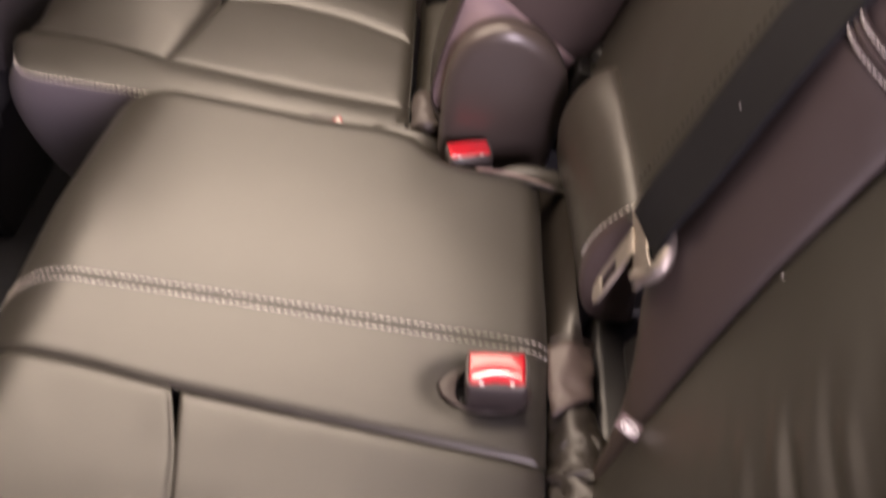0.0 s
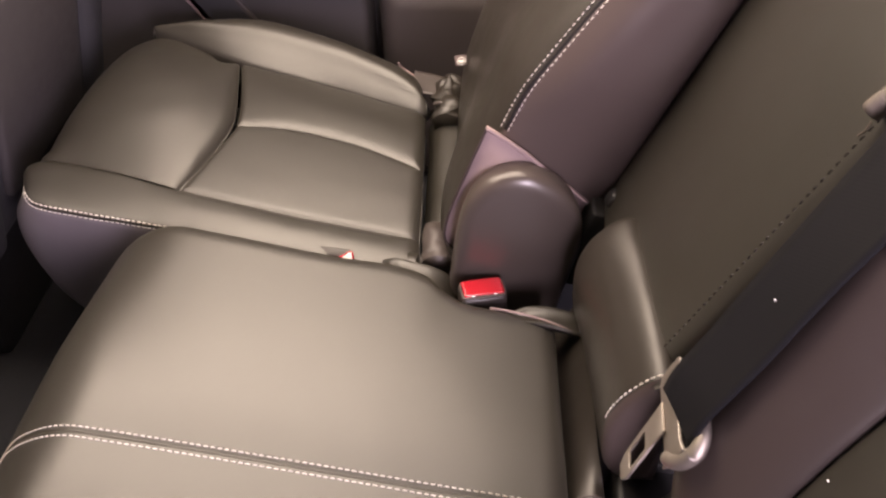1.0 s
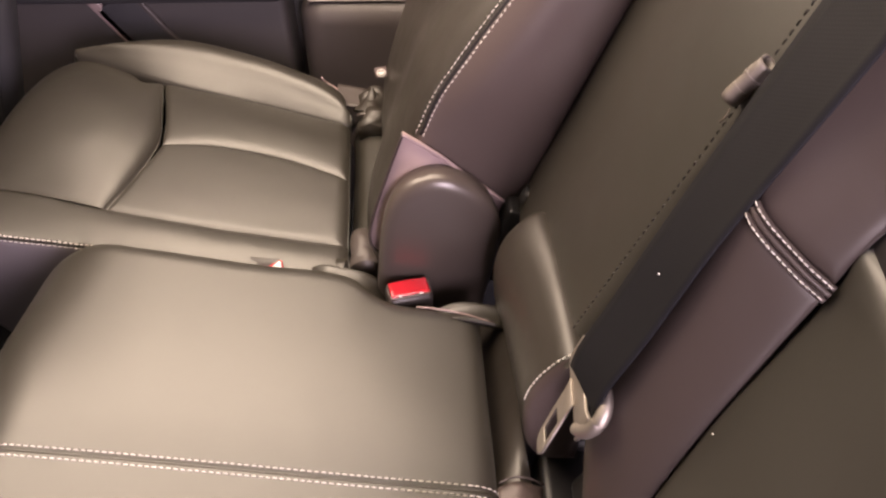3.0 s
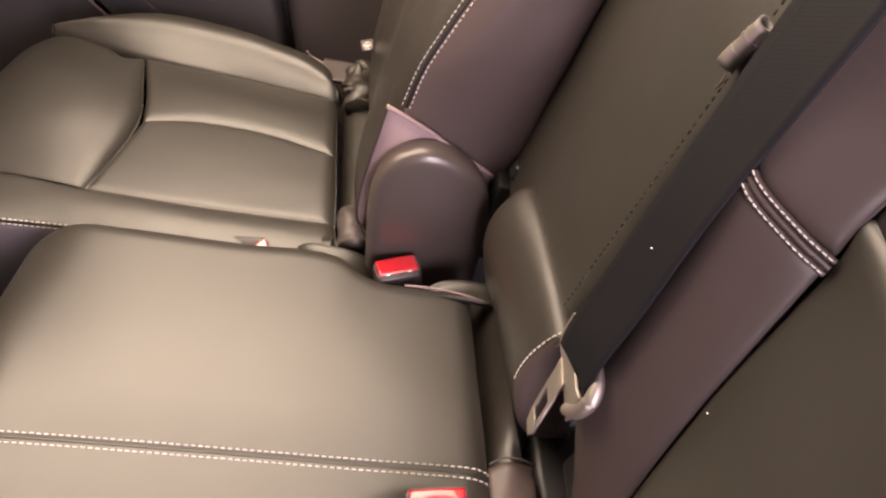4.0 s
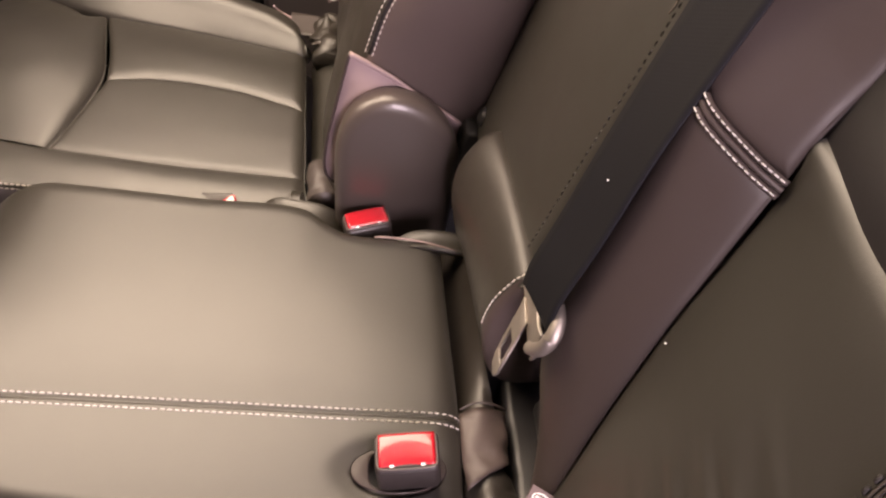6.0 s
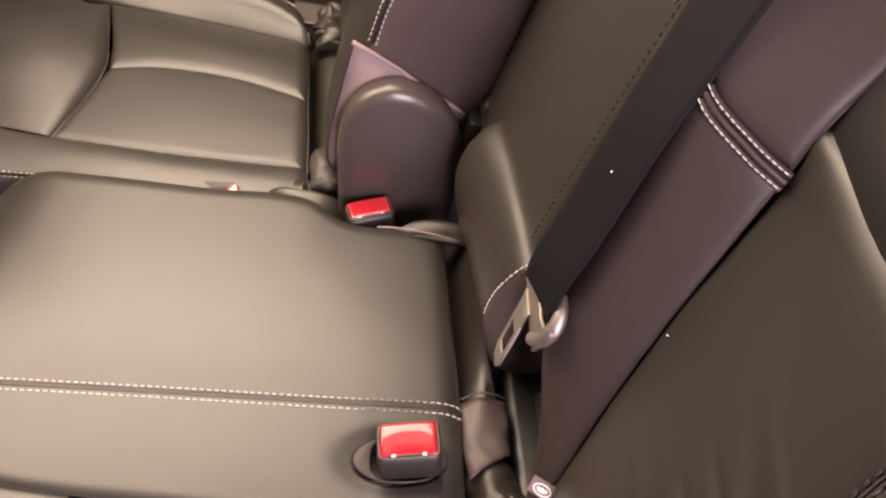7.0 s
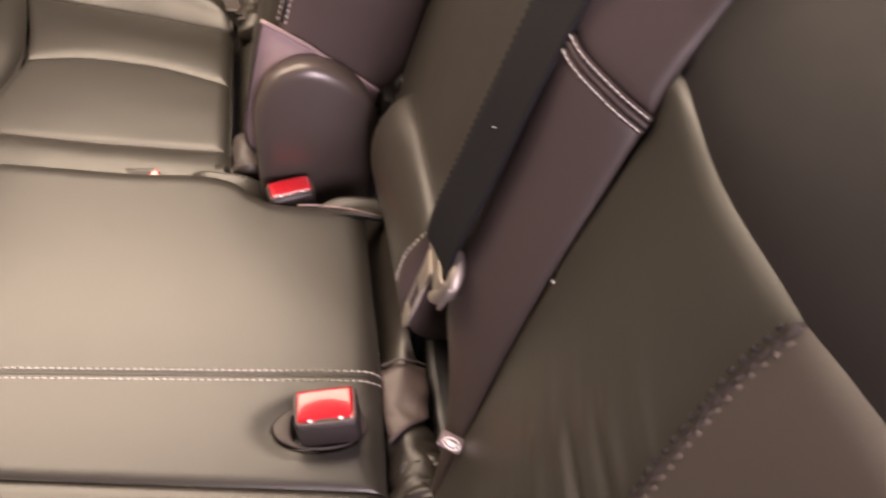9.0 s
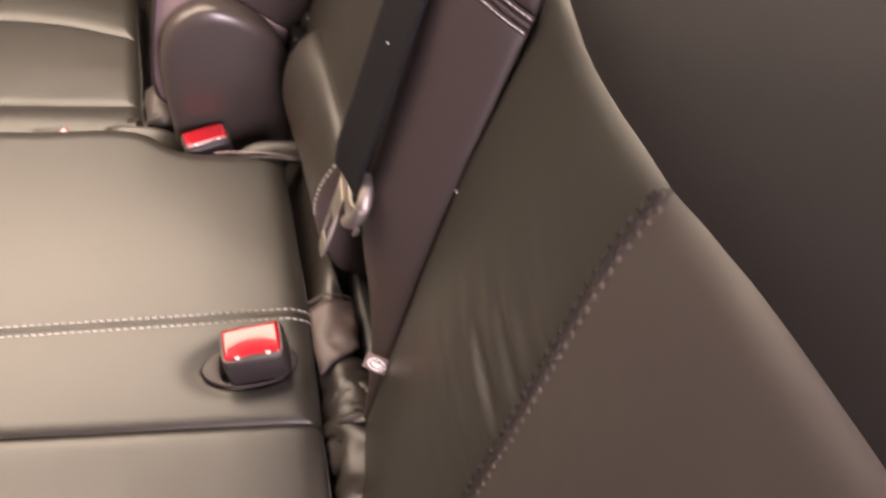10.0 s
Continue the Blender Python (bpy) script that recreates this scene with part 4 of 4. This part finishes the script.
def buckle(m, label, deep, base, wide=0.055, long=0.036, tall=0.045, curve=0.0009):
    """A push-button buckle: a rounded dark housing, a pale rim and a domed red button with two pips."""
    k = thing("belt_buckle", label, "buckle", base, "seat belt buckles")
    part("housing", block(wide, long, tall, m @ pose(0, 0, -tall / 2), 0.006, 4), HOUSING, k, "brown-black plastic housing")
    part("rim", plate(oval(0, 0, wide / 2 - 0.0010, long / 2 - 0.0010, 32, 7), 0.0028, m @ pose(0, 0, -0.0018), 0.0008, [oval(0, 0, wide / 2 - 0.0034, long / 2 - 0.0034, 32, 7)]), RIM, k, "brown plastic rim")
    bw, bl = wide / 2 - 0.0037, long / 2 - 0.0042
    bm = bmesh.new()
    grid = [[bm.verts.new(m @ Vector((bw * (2 * i / 16 - 1), 0.0005 + bl * (2 * j / 10 - 1), 0.0038 - 0.0008 * (2 * i / 16 - 1) ** 2 - curve * max(0.0, 2.03 - 2 * j / 10 - 0.6 * (2 * i / 16 - 1) ** 2) ** 2)))
             for i in range(17)] for j in range(11)]
    for j in range(10):
        for i in range(16):
            bm.faces.new((grid[j][i], grid[j][i + 1], grid[j + 1][i + 1], grid[j + 1][i]))
    edge = [e for e in bm.edges if e.is_boundary]
    out = bmesh.ops.extrude_edge_only(bm, edges=edge)
    bmesh.ops.translate(bm, vec=(m.to_3x3() @ Vector((0, 0, -0.004))), verts=[v for v in out["geom"] if isinstance(v, bmesh.types.BMVert)])
    button = part("button", bm, RED, k, "glossy red press button")
    for sx in (-1, 1):
        part("pip", block(0.0040, 0.0026, 0.003, m @ pose(sx * bw * 0.55, -long / 2 + 0.0052, -0.0003), 0.0008), PALE, button)
    part("slot", block(wide * 0.62, 0.0030, 0.004, m @ pose(0, -long / 2 + 0.0052, -0.0016), 0.0008), BLACK, k)
    part("stalk", block(wide * 0.55, long * 0.4, deep, m @ pose(0, 0, -tall - deep / 2 + 0.01), 0.003), BLACK, k, "black buckle stalk")
    return k


buckle(pose(0.1140, 0.3185, 0.0780, 2, -6, 1.0), "black seat belt buckle with red button in a cushion opening", 0.03, (0.1135, 0.3185, 0.04))
buckle(pose(0.0785, 0.6190, 0.0365, -8, -4, 14), "black seat belt buckle with red button beside the hinge cover", 0.03, (0.0755, 0.63, 0.0), 0.053, 0.032, 0.036, 0.0003)


def tucked_buckle():
    """The third buckle, tucked flat into the gap: only a corner of its button shows."""
    k = thing("belt_buckle", "seat belt buckle tucked in the gap, red corner showing", "buckle", (-0.09, 0.676, 0.0), "seat belt buckles")
    m = pose(-0.084, 0.677, 0.0015, 35, 4, -8)
    part("housing", block(0.040, 0.012, 0.007, pose(-0.101, 0.6815, -0.0010, 25, -8, -8), 0.002), HOUSING, k, "flat brown-black plastic housing")
    button = part("button", plate([(-0.013, -0.008), (0.009, -0.008), (0.0095, -0.002), (0.0055, 0.0062), (0.0025, 0.0058)], 0.007, m, 0.0008), RED, k, "red press button")
    part("pip", plate([(-0.0075, -0.0075), (0.0072, -0.0075), (0.0074, -0.002), (0.0042, 0.0038), (0.0022, 0.0036)], 0.002, m @ pose(0, 0, 0.0065), 0.0004), PALE, button)
    return k


tucked_buckle()


# ---- covers, loops and tags ----
def wrinkled(name, parent, mat, points, radius, seed, depth=0.18, folds=70, sides=20, rings=60, label="", crease=0.0):
    """A soft gathered cover along a line, with folds across it and, if asked, sharp creases."""
    p = along(points, np.linspace(0, 1, rings))
    t = unit(np.gradient(p, axis=0))
    verts, faces = [], []
    for i, (c, d) in enumerate(zip(p, t)):
        a = unit(np.cross(d, (0.2, 0.1, 0.97)))
        b = np.cross(a, d)
        r0 = radius(i / (rings - 1))
        for k in range(sides):
            an = 2 * math.pi * k / sides
            w = noise.noise(Vector((i * folds / rings * 0.25 + seed, math.cos(an) * 1.3 + seed, math.sin(an) * 1.3)))
            sharp = noise.noise(Vector((i * folds / rings * 0.16 + seed * 3 + 0.5 * math.cos(an), math.cos(an) * 0.8, math.sin(an) * 0.8 + seed)))
            w -= crease * math.exp(-((sharp / 0.10) ** 2)) / max(depth, 0.01)
            verts.append(c + r0 * (1 + depth * w) * (a * math.cos(an) + b * math.sin(an)))
    for i in range(rings - 1):
        for k in range(sides):
            faces.append((i * sides + k, i * sides + (k + 1) % sides, (i + 1) * sides + (k + 1) % sides, (i + 1) * sides + k))
    faces += [tuple(reversed(range(sides))), tuple(len(verts) - sides + k for k in range(sides))]
    return raw(name, verts, faces, mat, parent, label)


def gap_covers():
    f = thing("gap_cover", "gathered taupe cover strip behind the far cushion", "cover", (0.018, 0.85, -0.03), "gap covers")
    flat = [[(x + dx, y, z) for y, dx in ((0.735, 0.004), (0.80, 0.003), (0.88, 0.001), (0.95, -0.002), (1.00, -0.006))] for x, z in ((0.000, -0.045), (0.010, -0.024), (0.024, -0.014), (0.042, -0.010), (0.060, -0.012))]
    panel("strip", f, OLIVE, flat, (None,) * 4, 0.0, (50, 20), uneven=0.0022)
    wrinkled("gather", f, UMBER, [(0.026, 0.690, -0.014), (0.024, 0.71, -0.012), (0.020, 0.730, -0.010), (0.018, 0.748, -0.014)], lambda k: 0.021 - 0.005 * k, 4.0, 0.10, 16, 32, 70, crease=0.05)
    wrinkled("gather", f, BROWN, [(0.022, 0.970, -0.012), (0.022, 0.995, -0.008), (0.018, 1.025, -0.008), (0.020, 1.06, -0.012)], lambda k: 0.025 + 0.003 * math.sin(9 * k), 9.0, 0.20, 24, 32, 80, crease=0.13)
    tube("fold_tip", f, BROWN, [(0.014, 1.020, -0.008), (0.016, 1.032, 0.006), (0.016, 1.040, 0.018), (0.015, 1.044, 0.027)], lambda k: 0.027 * (1 - k) ** 1.25 + 0.0008, 10, "pointed fold of the gathered cover")
    tube("fold_lip", f, UMBER, [(-0.004, 0.992, 0.006), (0.008, 0.990, 0.011), (0.022, 0.986, 0.008)], lambda k: 0.0022 + 0.002 * math.sin(3.1 * k), 8, "pale lip of a fold")
    strap("ledge", f, UMBER, [(-0.040, 1.080, 0.000), (-0.010, 1.072, 0.002), (0.016, 1.064, 0.003), (0.036, 1.058, 0.002)], [(-0.036, 1.030, -0.004), (-0.010, 1.026, -0.003), (0.016, 1.020, -0.002), (0.036, 1.016, -0.004)], 0.004, 20, "flat umber ledge of the cover")
    n = thing("gap_cover", "gathered taupe cover strip behind the bench cushion", "cover", (0.19, 0.4, 0.0), "gap covers")
    deep = [(0.158, -0.030), (0.168, -0.012), (0.177, 0.006), (0.184, 0.030), (0.190, 0.056)]
    foot = [(0.160, -0.004), (0.170, 0.012), (0.181, 0.024), (0.194, 0.028), (0.206, 0.016)]
    flat = [[(a[0] * (1 - k) + b[0] * k, y, a[1] * (1 - k) + b[1] * k) for y, k in ((0.370, 1.0), (0.39, 0.85), (0.42, 0.45), (0.46, 0.15), (0.53, 0.0), (0.615, 0.0))] for a, b in zip(deep, foot)]
    panel("strip", n, BROWN, flat, (None,) * 4, 0.0, (60, 24), uneven=0.0014)
    wrinkled("strip", n, BROWN, [(0.190, 0.320, 0.004), (0.194, 0.302, 0.009), (0.197, 0.280, 0.011), (0.199, 0.262, 0.010)], lambda k: 0.023 + 0.005 * k, 3.0, 0.10, 16, 28, 50, crease=0.05)
    wrinkled("gather", n, BROWN, [(0.199, 0.276, 0.008), (0.201, 0.262, 0.014), (0.203, 0.240, 0.012)], lambda k: 0.029 + 0.003 * math.sin(12 * k), 6.0, 0.16, 26, 40, 90, crease=0.34)
    wrinkled("strip", n, BROWN, [(0.201, 0.262, 0.008), (0.203, 0.22, 0.010), (0.206, 0.18, 0.008), (0.21, 0.0, 0.004)], lambda k: 0.033, 5.0, 0.16, 50, 28, 120, crease=0.16)
    bm = plate([(0.168, 0.378), (0.190, 0.381), (0.213, 0.379), (0.212, 0.350), (0.210, 0.326), (0.190, 0.316), (0.171, 0.303), (0.168, 0.335)], 0.003)
    bmesh.ops.subdivide_edges(bm, edges=bm.edges[:], cuts=5, use_grid_fill=True)
    for v in bm.verts:
        d = (v.co.x - 0.190) / 0.022
        v.co.z += 0.033 - 0.007 * d * d + 0.0075 * noise.noise(Vector((v.co.x * 55 + v.co.y * 30, v.co.y * 48, 2.0))) - 0.006 * abs(noise.noise(Vector((v.co.x * 40, v.co.y * 60, 7.0))))
    part("cloth_tab", bm, MAUVE_LIT, n, "mauve cloth tab over the gap")
    tube("tab_hem", n, MAUVE, [(0.168, 0.379, 0.036), (0.182, 0.383, 0.041), (0.197, 0.382, 0.041), (0.212, 0.379, 0.035)], 0.0011, 8)
    w = thing("folded_strap", "folded taupe strap lying in the seat gap", "strap", (0.15, 0.575, 0.04))
    strap("fold", w, OLIVE, [(0.112, 0.590, 0.030), (0.130, 0.594, 0.040), (0.154, 0.593, 0.044), (0.186, 0.589, 0.042)],
          [(0.118, 0.576, 0.034), (0.134, 0.572, 0.042), (0.158, 0.567, 0.045), (0.186, 0.563, 0.041)], 0.006, sag=0.003)
    tube("cord", w, CLOTH, [(0.088, 0.594, 0.034), (0.108, 0.588, 0.040), (0.138, 0.580, 0.044), (0.163, 0.571, 0.045), (0.188, 0.563, 0.042)], 0.0013, 8, "thin pale cord along the cushion edge")
    e = thing("edge_fold", "folded taupe edge of the side cover", "cover", (0.0, 0.665, 0.0))
    strap("fold", e, OLIVE, [(-0.040, 0.674, 0.000), (-0.028, 0.673, 0.008), (-0.010, 0.668, 0.012), (0.030, 0.662, 0.008), (0.060, 0.660, -0.02)], [(-0.040, 0.655, 0.004), (-0.028, 0.652, 0.012), (-0.010, 0.644, 0.014), (0.030, 0.630, 0.006), (0.060, 0.622, -0.02)], 0.004, sag=0.003)
    strap("tab", e, OLIVE, [(-0.010, 0.690, 0.004), (-0.012, 0.675, 0.012), (-0.012, 0.660, 0.010)], [(0.002, 0.690, 0.004), (0.000, 0.675, 0.012), (-0.001, 0.660, 0.010)], 0.003, 20)


gap_covers()


def belt_keeper():
    """A small leather loop sewn to the middle backrest beside the belt."""
    k = thing("belt_keeper", "small mauve leather belt keeper loop on the backrest", "loop", (0.266, 0.45, 0.45))
    axis = np.array((0.0085, -0.0105, 0.034))
    outw, side = unit(np.array((-0.95, -0.2, 0.2))), unit(np.cross(axis, (-0.95, -0.2, 0.2)))
    start = np.array((0.2655, 0.4500, 0.4375))

    def loop(name, a, b, swell, label=""):
        verts, faces, n, m = [], [], 26, 9
        for i in range(m):
            f = a + (b - a) * i / (m - 1)
            r = 0.0066 * swell * (1 + 0.05 * math.sin(11 * f))
            for j in range(n):
                an = -0.6 + 5.5 * j / (n - 1)
                verts.append(start + axis * f + outw * (0.0046 + 0.92 * r * math.cos(an)) + side * r * 1.05 * math.sin(an) * (1 - 0.25 * math.cos(an)))
        for i in range(m - 1):
            for j in range(n - 1):
                faces.append((i * n + j, i * n + j + 1, (i + 1) * n + j + 1, (i + 1) * n + j))
        ob = raw(name, verts, faces, KEEPER, k, label)
        ob.modifiers.new("thickness", "SOLIDIFY").thickness = 0.0018

    loop("loop", 0.0, 1.0, 1.0)
    for a in (0.30, 0.62):
        loop("fold_ridge", a, a + 0.07, 1.10, "raised fold across the loop")
    tube("thread_end", k, TAN_THREAD, [(0.2620, 0.4440, 0.434), (0.2598, 0.4410, 0.429), (0.2580, 0.4418, 0.424)], 0.0008, 6)


belt_keeper()


def cloth_tag(m, label, base):
    """A small folded cloth tag with a pale oval emblem drawn as plain shapes."""
    t = thing("cloth_tag", label, "tag", base, "cloth tags")
    body = part("cloth", block(0.030, 0.018, 0.0016, m, 0.0005), TAG, t)
    part("emblem_ring", plate(oval(0, 0, 0.0115, 0.0066, 28), 0.0006, m @ pose(0.001, -0.001, 0.0009), 0, [oval(0, 0, 0.0097, 0.0050, 28)]), EMBLEM, body)
    part("emblem", plate([(-0.008, 0.0005), (-0.005, 0.0025), (-0.002, 0.0012), (0, 0.003), (0.002, 0.0012), (0.005, 0.0025), (0.008, 0.0005), (0.005, -0.0025), (0, -0.0038), (-0.005, -0.0025)], 0.0006, m @ pose(0.001, -0.001, 0.0009)), EMBLEM, body)


def facing_tag(place, across, normal):
    z = Vector(normal).normalized()
    x = (Vector(across) - z * Vector(across).dot(z)).normalized()
    m = Matrix((x, z.cross(x), z)).transposed().to_4x4()
    m.translation = place
    return m


cloth_tag(facing_tag((0.2115, 0.2585, 0.121), (0.95, -0.45, -0.30), (-0.10, -0.55, 0.83)) @ Matrix.Diagonal((0.66, 0.72, 1.0, 1.0)), "small mauve cloth tag with pale oval emblem", (0.212, 0.262, 0.118))
cloth_tag(facing_tag((0.029, 0.975, 0.098), (0.75, 0.2, 0.1), (-0.10, -0.80, 0.45)) @ Matrix.Diagonal((0.56, 0.80, 1.0, 1.0)), "small cloth tag with pale oval emblem on the far backrest", (0.027, 0.995, 0.086))


def lint(place, r):
    bm = bmesh.new()
    bmesh.ops.create_icosphere(bm, subdivisions=1, radius=r, matrix=BENCH @ Matrix.Translation(place))
    for v in bm.verts:
        v.co += Vector((random.uniform(-1, 1), random.uniform(-1, 1), random.uniform(-1, 1))) * r * 0.3
    return tagged(part("lint_speck", bm, LINT, None), "tiny white lint speck on the upholstery", "lint", "lint specks")


lint((0.2305, 0.382, 0.3385), 0.0007)
lint((0.2650, 0.2935, 0.2825), 0.0008)
lint((0.1525, 0.43, 0.040), 0.0006)
